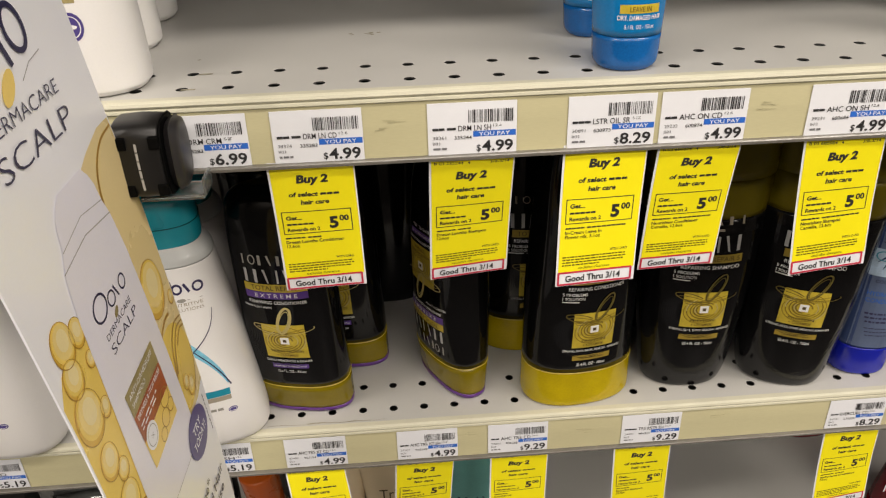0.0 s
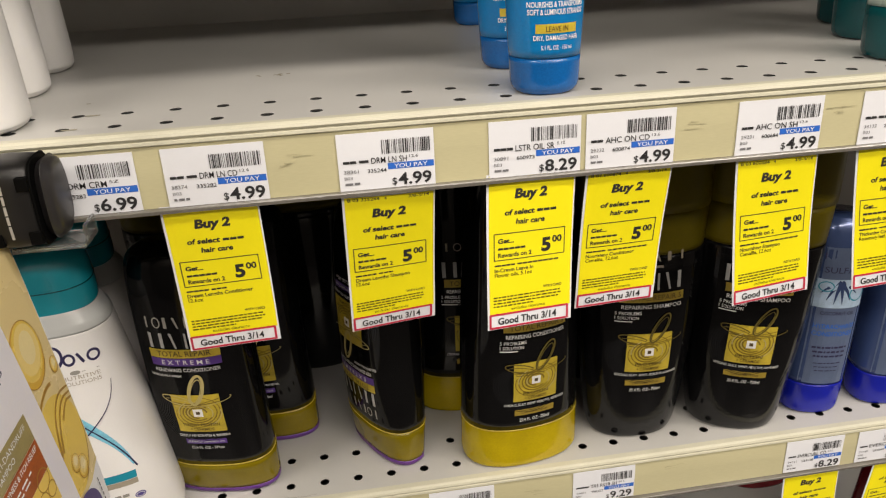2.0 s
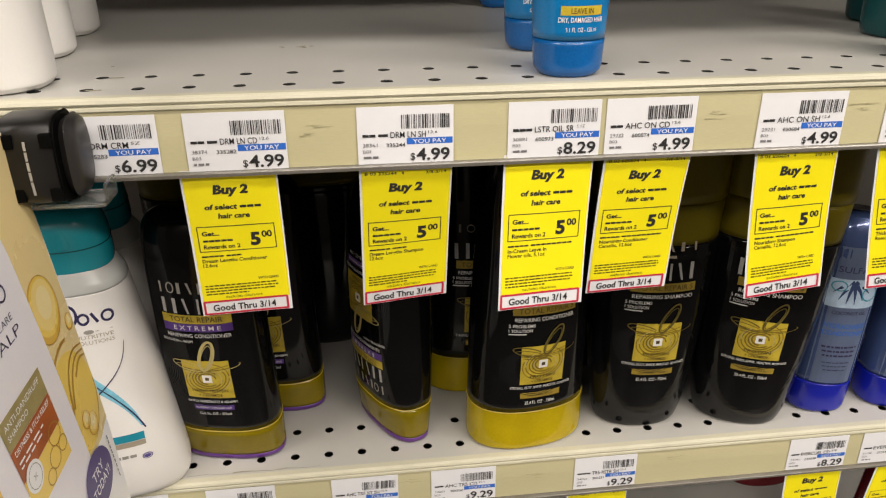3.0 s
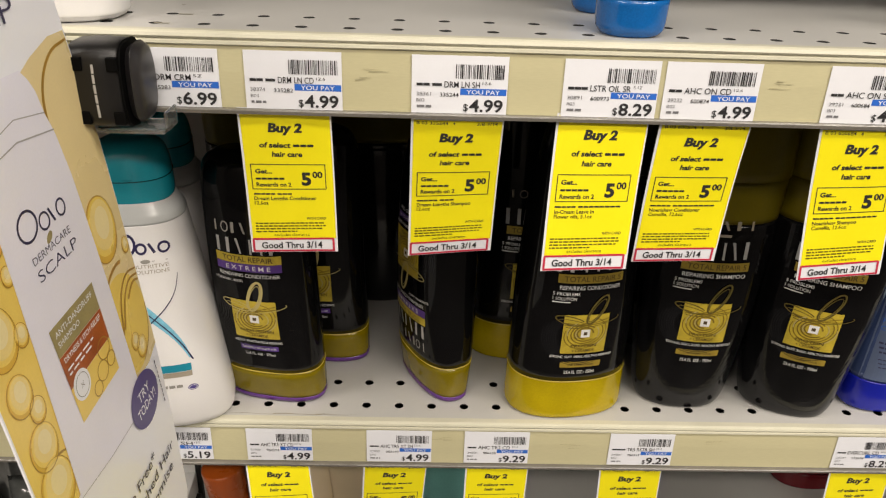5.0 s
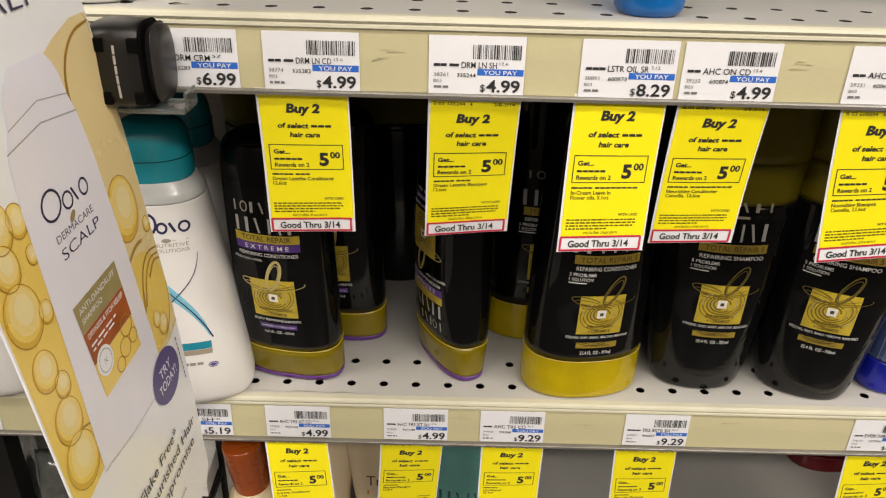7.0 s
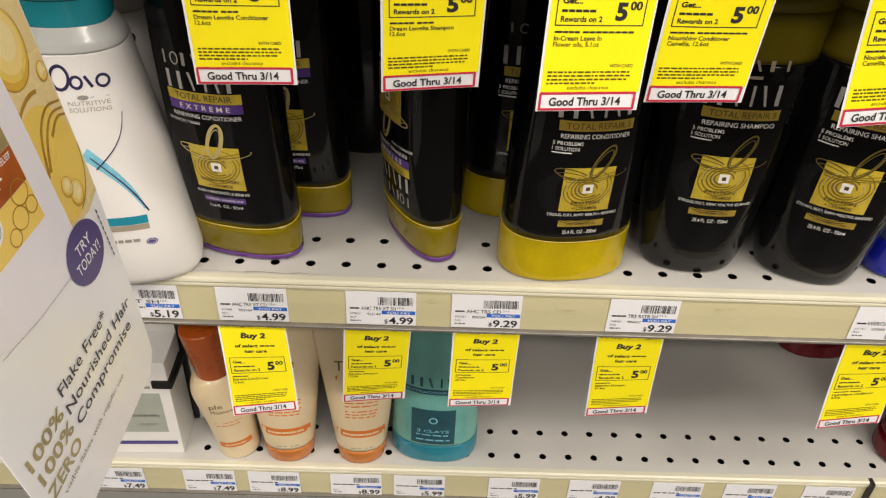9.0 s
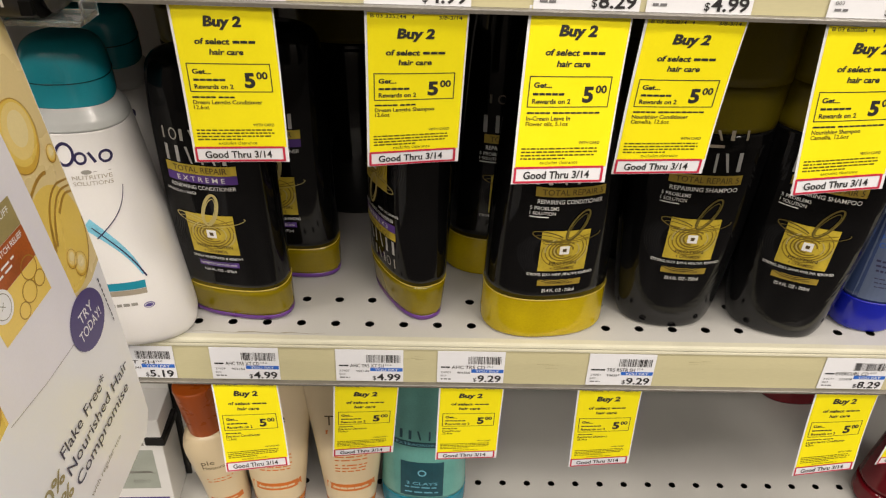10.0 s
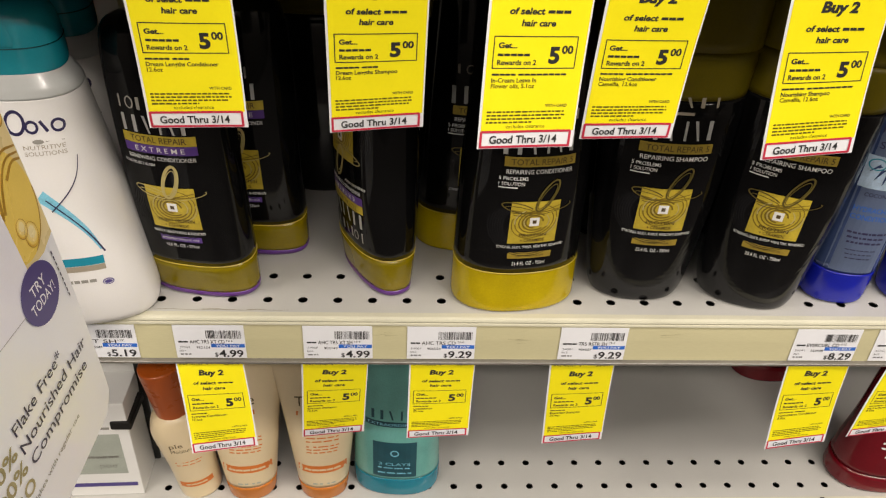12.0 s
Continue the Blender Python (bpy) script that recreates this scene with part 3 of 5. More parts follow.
for row in ((-0.160, 1.2615, -0.1590, -0.0870, 1.1745, 0.001, "335282", ("Dream Lengths Conditioner", "12.6oz")),
            (-0.068, 1.2580, -0.0692, -0.0740, 1.1680, 0.004, "335244", ("Dream Lengths Shampoo", "12.6oz")),
            (0.0095, 1.2628, 0.0075, -0.0965, 1.1708, 0.002, "600973", ("In-Cream Leave In", "Flower oils, 5.1oz")),
            (0.065, 1.2592, 0.0630, -0.0840, 1.1720, 0.001, "600874", ("Nourishing Conditioner", "Camellia, 12.6oz")),
            (0.152, 1.2582, 0.1610, -0.0900, 1.1645, 0.005, "600684", ("Nourishing Shampoo", "Camellia, 12.6oz")),
            (0.225, 1.2610, 0.2400, -0.0900, 1.1660, 0.002, "231898", ("Thickening Conditioner", "Rosemary leaf, 8.5oz"))):
    sale_tag(row[0], YU, *row[1:])
for row in ((-0.195, 0.9580, -0.1860, -0.0440, 0.8870, 0.008, "952154", ("Extreme Conditioner", "12.6oz")),
            (-0.103, 0.9580, -0.1080, -0.0120, 0.8710, 0.005, "952149", ("Extreme Shampoo", "12.6oz")),
            (-0.023, 0.9580, -0.0240, -0.0210, 0.8790, 0.002, "906558", ("Conditioner", "25.4oz")),
            (0.083, 0.9580, 0.0870, -0.0160, 0.8670, 0.004, "906557", ("Restoring Shampoo", "25.4oz")),
            (0.267, 0.9600, 0.2740, -0.0200, 0.8640, 0.008, "233538", ("Hydracharge Conditioner", "8.5oz")),
            (0.348, 0.9590, 0.3400, -0.0190, 0.8780, 0.007, "233540", ("Hydracharge Shampoo", "8.5oz"))):
    sale_tag(row[0], YM, *row[1:])


# ---- dark hair-care bottles ----
COND_S = Form([(0, .0365, .0150, 2.5), (.0015, .0388, .0172, 2.5), (.006, .0398, .0182, 2.5), (.032, .0397, .0220, 2.5), (.08, .0388, .0258, 2.4),
               (.13, .0380, .0264, 2.4), (.17, .0368, .0240, 2.5), (.192, .0350, .0200, 2.5), (.201, .0305, .0160, 2.5), (.204, .0240, .0130, 2.5)])
COND_L = Form([(0, .0435, .0275, 2.3), (.002, .0458, .0298, 2.3), (.008, .0464, .0305, 2.3), (.035, .0458, .0310, 2.3), (.10, .0438, .0352, 2.4),
               (.16, .0404, .0325, 2.4), (.20, .0362, .0255, 2.4), (.228, .0305, .0205, 2.3), (.240, .0240, .0150, 2.3), (.244, .0170, .0100, 2.2)])
SHAM_L = Form([(0, .0290, .0190, 2.2), (.003, .0335, .0230, 2.2), (.020, .0375, .0280, 2.2), (.060, .0412, .0345, 2.2), (.10, .0440, .0378, 2.3),
               (.15, .0466, .0360, 2.4), (.164, .0470, .0328, 2.4), (.195, .0485, .0325, 2.4), (.235, .0478, .0310, 2.4), (.248, .0440, .0280, 2.4), (.250, .0380, .0230, 2.4)])


def emblem(S, host, z, size, words, ink=GOLD_INK, pale=False):
    """The gold square with rings, ribbon loops and a small white diamond mark."""
    k = size / 2
    rip = Print()
    for i in range(7):
        rip.ring(-0.002, z - 0.001, k * (1.16 + 0.09 * i), k * (1.06 + 0.085 * i), 0.0008 - 0.00005 * i, 0.2, 100 + 9 * i, 335 - 6 * i, 30)
    rip.lay("ripples", S, RIPPLE, host, "dark grey ripple print", lift=0.00022)
    Print().rect(-k, z - k, k, z + k, 6, 6).lay("gold_square", S, ink, host, "gold foil square", lift=0.00034)
    rings = Print()
    for i, q in enumerate((0.36, 0.50, 0.64, 0.80, 0.95)):
        rings.ring(0, z + 0.001, k * q, k * q * 0.80, 0.0012 - 0.00014 * i, 0.1 * i, 35 * i, 35 * i + 270, 30)
    rings.stroke([(-k * 0.98 + 1.96 * k * i / 16, z + k * (0.62 - 0.12 * math.sin(i / 16 * 3.1))) for i in range(17)], 0.0008)
    rings.stroke([(-k * 0.98 + 1.96 * k * i / 16, z + k * (0.50 - 0.10 * math.sin(i / 16 * 4.0) + 0.012 * i)) for i in range(17)], 0.0006)
    rings.lay("ring_print", S, DARK_GOLD, host, "darker gold rings", lift=0.00046)
    loop = PALE_GOLD if pale else LOOP_GOLD
    for a, b, ru, rv, w, turn, a0, a1 in ((k * (0.14 if pale else 0.42), 1.24, 0.27, 0.76, 0.0021 if pale else 0.0013, -0.30 if pale else -0.50, 0, 360), (k * (0.12 if pale else 0.41), 1.20, 0.19, 0.62, 0.0006, -0.34 if pale else -0.54, 0, 360),
                                          (-k * 0.72, 0.72, 0.66, 0.20, 0.0008, -0.25, 30, 330), (-k * 0.66, 0.64, 0.58, 0.12, 0.0005, -0.20, 30, 330), (k * 0.25, 0.62, 1.20, 0.20, 0.0005, 0.14, 190, 375)):
        Print().ring(a, z + k * b, k * ru, k * rv, w, turn, a0, a1, 36).lay("ribbon_loop", S, loop, host, "gold ribbon loop", lift=0.00058)
    # Pale arcs paint highlights onto the gold rings.
    glint = Print()
    for q, a0 in ((0.43, 150), (0.61, 330), (0.80, 120), (0.95, 300)):
        glint.ring(0, z + 0.001, k * q, k * q * 0.78, 0.0008, 0, a0, a0 + 70, 12)
    glint.lay("glint_print", S, PALE_GOLD, host, "bright gold arcs", lift=0.00048)
    d = k * 0.2
    Print().rect(-d, z - d + 0.001, d, z + d + 0.001).lay("mark", S, WHITE_INK, host, "small white square mark", lift=0.0006)
    q = Print().rect(-d * 0.4, z - d * 0.4 + 0.001, d * 0.4, z + d * 0.4 + 0.001)
    y = z - k * 0.66
    for s in words:
        q.text(s, 0, y, k * 0.16, w=k * (1.55 if s == words[0] and len(s) > 8 else 1.15 if s == words[0] else 1.0), align="C", bold=0.01)
        y -= k * 0.25
    q.lay("emblem_print", S, BROWN_INK, host, "dark brown print", lift=0.0007)


def label_small(form, host, flip=0.0):
    S = (lambda u, v, l: form.front(-u, flip - v, l)) if flip else (lambda u, v, l: form.front(u, v + 0.0062, l))
    Print().shapes(-.024, .1480, .018, .1560, "iobvbi").lay("maker_mark", S, GREY_INK, host, "dim gold maker's mark")
    w = Print().shapes(-.0225, .1328, .0230, .1442, "bbvivb")
    w.lay("range_mark", S, SILVER_INK, host, "silver block mark")
    Print().rect(-.0235, .1250, .0235, .1318, 10, 1).lay("gold_band", S, GOLD_INK, host, "gold foil band")
    Print().text("TOTAL REPAIR", 0, .1266, .0042, w=.036, align="C", bold=0.008).lay("band_text", S, BROWN_INK, host, lift=0.0004)
    Print().rect(-.0235, .1186, .0235, .1248, 10, 1).lay("purple_band", S, PURPLE_INK, host, "purple printed band")
    Print().rect(-.0145, .0488, .0145, .0535, 8, 1).lay("purple_bar", S, PURPLE_INK, host, "short purple printed bar")
    p = Print().text("E X T R E M E", 0, .1200, .0036, w=.032, align="C", bold=0.008).text("RENEWING CONDITIONER", 0, .1140, .0030, w=.044, align="C", bold=0.002)
    p.text("RENEWS IN 1 WASH", -.0265, .1095, .0022, w=.0215, bold=0.001)
    p.text("DEEPLY PENETRATES & RENEWS", 0, .0560, .0023, w=.036, align="C", bold=0.002).text("EXTREMELY DAMAGED HAIR", 0, .0502, .0018, w=.026, align="C")
    p.text("12.6 FL. OZ - 375ml", 0, .0440, .0026, w=.023, align="C")
    p.lay("white_print", S, WHITE_INK, host, "white print", lift=0.0004)
    emblem(S, host, .0775, .0335, ("WHEAT PROTEIN", "+ CERAMIDE"), pale=True)


def label_large(S, host, kind, dz=0.0):
    Print().shapes(-.024, .1515 + dz, .026, .1580 + dz, "iobvbi").rect(-.006, .1470 + dz, .007, .1488 + dz).lay("maker_mark", S, TAUPE_INK, host, "dim gold maker's mark")
    Print().shapes(-.0255, .1295 + dz, .0255, .1425 + dz, "bbvivb", slope=0.03).lay("range_mark", S, SILVER_INK, host, "silver block mark")
    Print().rect(-.0235, .1212 + dz, .0235, .1280 + dz, 10, 1).lay("gold_band", S, BAND_GOLD, host, "gold foil band")
    Print().rect(-.0155, .0492 + dz, .0155, .0545 + dz, 8, 1).lay("gold_bar", S, BAND_GOLD, host, "short gold foil bar")
    Print().text("TOTAL REPAIR 5", 0.001, .1226 + dz, .0042, w=.041, align="C", bold=0.006).text("DAMAGED HAIR", 0, .0506 + dz, .0020, w=.020, align="C").lay("band_text", S, BROWN_INK, host, lift=0.0004)
    p = Print().text("REPAIRING " + kind, 0, .1162 + dz, .0032, w=.044, align="C", bold=0.002)
    p.text("5 PROBLEMS", -.0262, .1116 + dz, .0026, w=.0185, bold=0.002).text("1 SOLUTION", -.0262, .1078 + dz, .0026, w=.0165, bold=0.002)
    p.rect(-.0262, .1058 + dz, -.014, .1066 + dz, 3, 1)
    p.text("STRONG, SILKY, SHINY, HEALTHY, RENEWED", 0, .0582 + dz, .0023, w=.047, align="C", bold=0.002)
    p.text("25.4 FL. OZ - 750ml", 0, .0435 + dz, .0030, w=.0235, align="C", bold=0.004)
    p.lay("white_print", S, WHITE_INK, host, "white print", lift=0.0004)
    emblem(S, host, .0790 + dz, .0335, ("PROTEIN", "+ CERAMIDE"))


def small_conditioner(x, y, turn, flip=0.0, lean=0.0, nod=4.0):
    t = thing("conditioner_bottle", pose(x, y, 1.0003 + 0.0182 * math.sin(math.radians(nod)), nod, lean, turn), "glossy black conditioner bottle turned sideways, label upside down, gold foot" if flip else "glossy black flat conditioner bottle with gold foot and purple ring",
              "bottle", "black hair-care bottles")
    body = part("body", COND_S.shell(.0325, .204), BLACK_PLASTIC, t, smooth=True)
    part("cap", COND_S.shell(.0058, .0322, grow=0.0001), GOLD_CAP, t, "gold translucent plastic foot cap", smooth=True)
    part("ring", COND_S.shell(0, .0056, grow=0.0002), PURPLE, t, "purple plastic ring", smooth=True)
    part("seam", COND_S.shell(.0320, .0327, grow=0.0004), GOLD_INK, t, "pale gold seam line", smooth=True)
    label_small(COND_S, body, flip)
    return t


def large_conditioner(x, y, turn, lean=0.0):
    t = thing("conditioner_bottle", pose(x, y, 1.0003, 0, lean, turn), "large glossy black conditioner bottle standing on a bright gold cap", "bottle", "black hair-care bottles")
    body = part("body", COND_L.shell(.0358, .244), BLACK_PLASTIC, t, smooth=True)
    part("cap", COND_L.shell(0, .0355, grow=0.0001), BRIGHT_GOLD, t, "bright gold translucent plastic cap", smooth=True)
    part("seam", COND_L.shell(.0353, .0360, grow=0.0004), GOLD_INK, t, "pale gold seam line", smooth=True)
    label_large(COND_L.front, body, "CONDITIONER")
    return t


def large_shampoo(x, y, turn, lean=0.0, front=True):
    t = thing("shampoo_bottle", pose(x, y, 1.0003, 0, lean, turn), "large smoky black shampoo bottle with olive gold flip cap", "bottle", "black hair-care bottles")
    body = part("body", SHAM_L.shell(0, .1635), SMOKE, t, smooth=True)
    part("cap", SHAM_L.shell(.1640, .1940, grow=-0.0004), OLIVE_CAP, t, "olive gold plastic cap", smooth=True)
    part("lid", SHAM_L.shell(.1948, .250, grow=0.0006), OLIVE_CAP, t, "olive gold flip lid", smooth=True)
    part("seam", SHAM_L.shell(.1632, .1642, grow=-0.0012), PALE_GOLD, t, "pale seam line", smooth=True)
    if not front:
        return t
    lab, n = Print(), 28
    zs = [0.017 + 0.145 * (i / 22) ** 1.25 for i in range(23)]
    grid = []
    for z in zs:
        q = min(1.0, (z - 0.016) / 0.075)
        hw = 0.0375 * math.sqrt(max(0.01, 1 - (1 - q) ** 2.2))
        grid.append([(hw * (2 * i / n - 1), z) for i in range(n + 1)])
    lab.add([p for r in grid for p in r], [(j * (n + 1) + i, j * (n + 1) + i + 1, (j + 1) * (n + 1) + i + 1, (j + 1) * (n + 1) + i) for j in range(len(zs) - 1) for i in range(n)])
    lab.lay("black_label", SHAM_L.front, LABEL_BLACK, body, "glossy black label with rounded foot", lift=0.0002)
    label_large(lambda u, v, l: SHAM_L.front(u, v, l + 0.00025), body, "SHAMPOO", 0.0085)
    return t


small_conditioner(-0.1735, 0.0205, -11, nod=5.0)
small_conditioner(-0.1440, 0.0760, -8)
small_conditioner(-0.0490, 0.0405, -62, flip=0.198, nod=0.0)
large_conditioner(0.0535, 0.0165, 8)
large_conditioner(0.0270, 0.0960, 4)
large_shampoo(0.1480, 0.0240, -4)
large_shampoo(0.2320, 0.0160, -20, lean=2)
# guessed plain bottles further back, added to keep the gaps dark
for bx, by in ((-0.205, 0.165), (-0.098, 0.185), (-0.005, 0.190), (0.090, 0.185), (0.152, 0.110), (0.258, 0.110), (0.195, 0.200)):
    large_shampoo(bx, by, 6, front=False)

# ---- white bottles with teal caps ----
WHITE_F = Form([(0, .0440, .0250, 2.7), (.002, .0470, .0280, 2.7), (.010, .0488, .0310, 2.7), (.035, .0470, .0335, 2.8), (.08, .0418, .0335, 2.8), (.12, .0372, .0315, 2.6),
                (.152, .0326, .0285, 2.5), (.168, .0303, .0262, 2.4), (.174, .0284, .0245, 2.3)])
NECK_F = Form([(.164, .0312, .0268, 2.4), (.171, .0298, .0258, 2.4), (.1745, .0282, .0244, 2.3), (.1785, .0258, .0226, 2.2), (.1805, .0246, .0216, 2.2)])
DOME_F = Form([(.179, .0238, .0206, 2.3), (.182, .0250, .0215, 2.4), (.194, .0248, .0214, 2.4), (.206, .0236, .0200, 2.4), (.2135, .0205, .0172, 2.3), (.2175, .0140, .0120, 2.2), (.2185, .0060, .0050, 2.0)])


def white_bottle(x, y, z, turn, accent, band, label, tilt=0.0):
    t = thing("shampoo_bottle", pose(x, y, z + 0.0016, 3, tilt, turn), label, "bottle", "white hair-care bottles")
    body = part("body", WHITE_F.shell(0, .1670), WHITE_PLASTIC, t, smooth=True)
    part("neck", NECK_F.shell(.1672, .1805), FROST, t, "frosted clear shoulder", smooth=True)
    cap = part("cap", DOME_F.shell(.1800, .2185), accent, t, "glossy flip cap", smooth=True)
    part("lid_line", DOME_F.shell(.1950, .1956, grow=0.0003), DEEP_TEAL if accent is TEAL_CAP else accent, cap, smooth=True)
    part("thumb_scoop", Form([(.1965, .0150, .0214, 2.2), (.200, .0155, .0213, 2.2), (.2080, .0110, .0196, 2.2), (.2110, .0060, .0176, 2.0)]).shell(.1965, .2110), accent, cap, smooth=True)
    S = lambda u, v, l: WHITE_F.front(u * 0.87 + 0.004, v * 1.03 + 0.0042, l)
    # the maker's script mark as plain shapes: three rings and a slanted bar
    m = Print().ring(-.0105, .1460, .0054, .0066, .0019, -0.2).ring(-.0010, .1432, .0034, .0032, .0017).stroke([(.0046, .1466), (.0084, .1402)], .0020).ring(.0150, .1432, .0036, .0032, .0016)
    m.lay("maker_mark", S, NAVY_INK, body, "navy rounded shapes as a mark")
    Print().disc(0.001, .1345, .0035, .0014).rect(.0055, .1343, .017, .1347).lay("bird_mark", S, GREY_INK, body)
    Print().text("NUTRITIVE", -.009, .1300, .0026, w=.026).text("SOLUTIONS", -.009, .1262, .0026, w=.026).lay("range_print", S, TAUPE_INK, body, "taupe print")
    tt = np.linspace(0, 1, 24)
    a = np.c_[.022 - .024 * tt + .006 * np.sin(3.1 * tt), .124 - .034 * tt]
    b = np.c_[-.004 + .029 * tt + .004 * np.sin(3 * tt), .098 - .040 * tt]
    Print().stroke(a, .0004, .0009).stroke(b, .0008, .0012).lay("swoosh_line", S, NAVY_INK, body, "thin dark curve", lift=0.0004)
    Print().stroke(np.c_[-.007 + .030 * tt + .005 * np.sin(3 * tt), .101 - .041 * tt], .0085, .0016).lay("swoosh", S, band, body, "coloured swoosh")
    Print().rect(-.014, .0495, .0235, .0555, 8, 1).lay("colour_bar", S, TEAL_INK if band is SKY_INK else band, body, "coloured bar")
    Print().rect(-.014, .0450, .0235, .0492, 8, 1).lay("taupe_bar", S, TAUPE_INK, body, "taupe bar")
    Print().bars(-.010, .036, .016, .0024, random.Random(3), .004).lay("small_print", S, GREY_INK, body)
    Print().disc(.0228, .0350, .0040, .0025).lay("oval_mark", S, VIOLET_INK, body, "small violet oval")
    Print().ring(.0228, .0350, .0030, .0016, .0004).lay("oval_line", S, WHITE_INK, body, lift=0.0004)
    return t


white_bottle(-0.2515, -0.0050, 1.0, 10, TEAL_CAP, SKY_INK, "white plastic bottle with teal flip cap and blue swoosh label")
white_bottle(-0.2560, 0.0600, 1.0, 6, TEAL_CAP, SKY_INK, "white plastic bottle with teal flip cap and blue swoosh label")
white_bottle(-0.4120, -0.0010, 1.0, -6, TEAL_CAP, SKY_INK, "white plastic bottle with teal flip cap and blue swoosh label")
white_bottle(-0.3640, 0.0720, 1.0, 3, TEAL_CAP, SKY_INK, "white plastic bottle with teal flip cap and blue swoosh label")

TALL_F = Form([(0, .0420, .0260, 2.6), (.002, .0445, .0290, 2.6), (.010, .0460, .0305, 2.6), (.06, .0445, .0310, 2.5), (.12, .0420, .0300, 2.5), (.16, .0370, .0270, 2.3), (.175, .0260, .0210, 2.2)])


def tall_white_bottle(x, y, turn):
    t = thing("lotion_bottle", pose(x, y, 1.3003, 0, 0, turn), "plain white plastic bottle with small blue and gold label", "bottle", "white hair-care bottles")
    body = part("body", TALL_F.shell(0, .175), WHITE_PLASTIC, t, smooth=True)
    part("cap", Form([(.174, .022, .021, 2.0), (.19, .022, .021, 2.0), (.205, .019, .018, 2.0), (.208, .012, .011, 2.0)]).shell(.174, .208), WHITE_PLASTIC, t, "white cap", smooth=True)
    Print().rect(-.016, .0590, .0235, .0690, 8, 2).lay("blue_bar", TALL_F.front, BLUE_INK, body, "blue bar")
    Print().rect(-.016, .0510, .0235, .0585, 8, 2).lay("gold_bar", TALL_F.front, KHAKI, body, "gold bar")
    Print().disc(.0190, .0390, .0060, .0075).lay("oval_mark", TALL_F.front, VIOLET_INK, body, "small violet oval")
    Print().ring(.0190, .0390, .0045, .0055, .0005).disc(.0190, .0390, .003, .0012).lay("oval_line", TALL_F.front, WHITE_INK, body, lift=0.0004)
    return t


tall_white_bottle(-0.2690, -0.0570, 2)
tall_white_bottle(-0.2860, 0.0350, 0)
tall_white_bottle(-0.2960, 0.1250, 0)

# ---- blue tubes on the upper shelf ----
TUBE_F = Form([(0, .0150, .0150, 2.2), (.002, .0172, .0172, 2.2), (.006, .0185, .0185, 2.2), (.020, .0192, .0192, 2.2), (.05, .0208, .0190, 2.2), (.09, .0225, .0150, 2.2), (.13, .0245, .0075, 2.4), (.148, .0250, .0020, 2.8)])


def leave_in_tube(x, y, turn):
    t = thing("hair_cream_tube", pose(x, y, 1.3003, 0, 0, turn), "shiny blue plastic tube standing on a darker blue cap", "tube", "blue hair cream tubes")
    body = part("body", TUBE_F.shell(.0198, .148), TUBE_BLUE, t, smooth=True)
    part("cap", TUBE_F.shell(0, .0192), TUBE_CAP, t, "deep blue translucent cap", smooth=True)
    S = TUBE_F.front
    p = Print().text("NOURISHES & TRANSFORMS", 0, .0455, .0028, w=.0300, align="C", bold=0.012).text("SOFT & LUMINOUS STRANDS", 0, .0418, .0028, w=.0295, align="C", bold=0.012)
    p.text("DRY, DAMAGED HAIR", 0, .0290, .0026, w=.0240, align="C", bold=0.01).text("5.1 FL. OZ - 150 ml", 0, .0242, .0023, w=.0165, align="C")
    p.lay("white_print", S, WHITE_INK, body, "white print", lift=0.0004)
    Print().rect(-.0110, .0325, .0110, .0372, 8, 1).lay("gold_band", S, GOLD_INK, body, "gold foil band")
    Print().text("LEAVE IN", 0, .0334, .0028, w=.0120, align="C", bold=0.006).lay("band_text", S, BROWN_INK, body, lift=0.0004)
    return t


leave_in_tube(0.0490, -0.0630, 4)
leave_in_tube(0.0490, 0.0160, 2)
leave_in_tube(0.0680, 0.2300, 0)

# ---- teal-footed bottles on the upper shelf ----
FOOT_F = Form([(0, .0195, .0195, 2.1), (.002, .0220, .0220, 2.1), (.008, .0232, .0232, 2.1), (.030, .0236, .0236, 2.1), (.08, .0240, .0225, 2.1), (.13, .0235, .0200, 2.2), (.15, .0180, .0150, 2.2)])


def mint_tube(x, y):
    t = thing("hair_mask_bottle", pose(x, y, 1.3003), "pearly mint bottle standing on a dark teal foot cap", "bottle", "teal-footed bottles")
    part("body", FOOT_F.shell(.0305, .15), PEARL_MINT, t, smooth=True)
    part("cap", FOOT_F.shell(0, .030, grow=0.0004), DEEP_TEAL, t, "dark teal translucent cap", smooth=True)
    return t


mint_tube(0.3100, 0.0280)
mint_tube(0.2790, -0.0480)
mint_tube(0.3420, 0.0950)

# ---- blue bottles on the middle shelf ----
BLUE_F = Form([(0, .0200, .0165, 2.3), (.002, .0225, .0190, 2.3), (.008, .0238, .0205, 2.3), (.028, .0242, .0215, 2.3), (.08, .0248, .0225, 2.3), (.13, .0250, .0220, 2.3), (.16, .0235, .0200, 2.3), (.172, .0160, .0140, 2.2)])


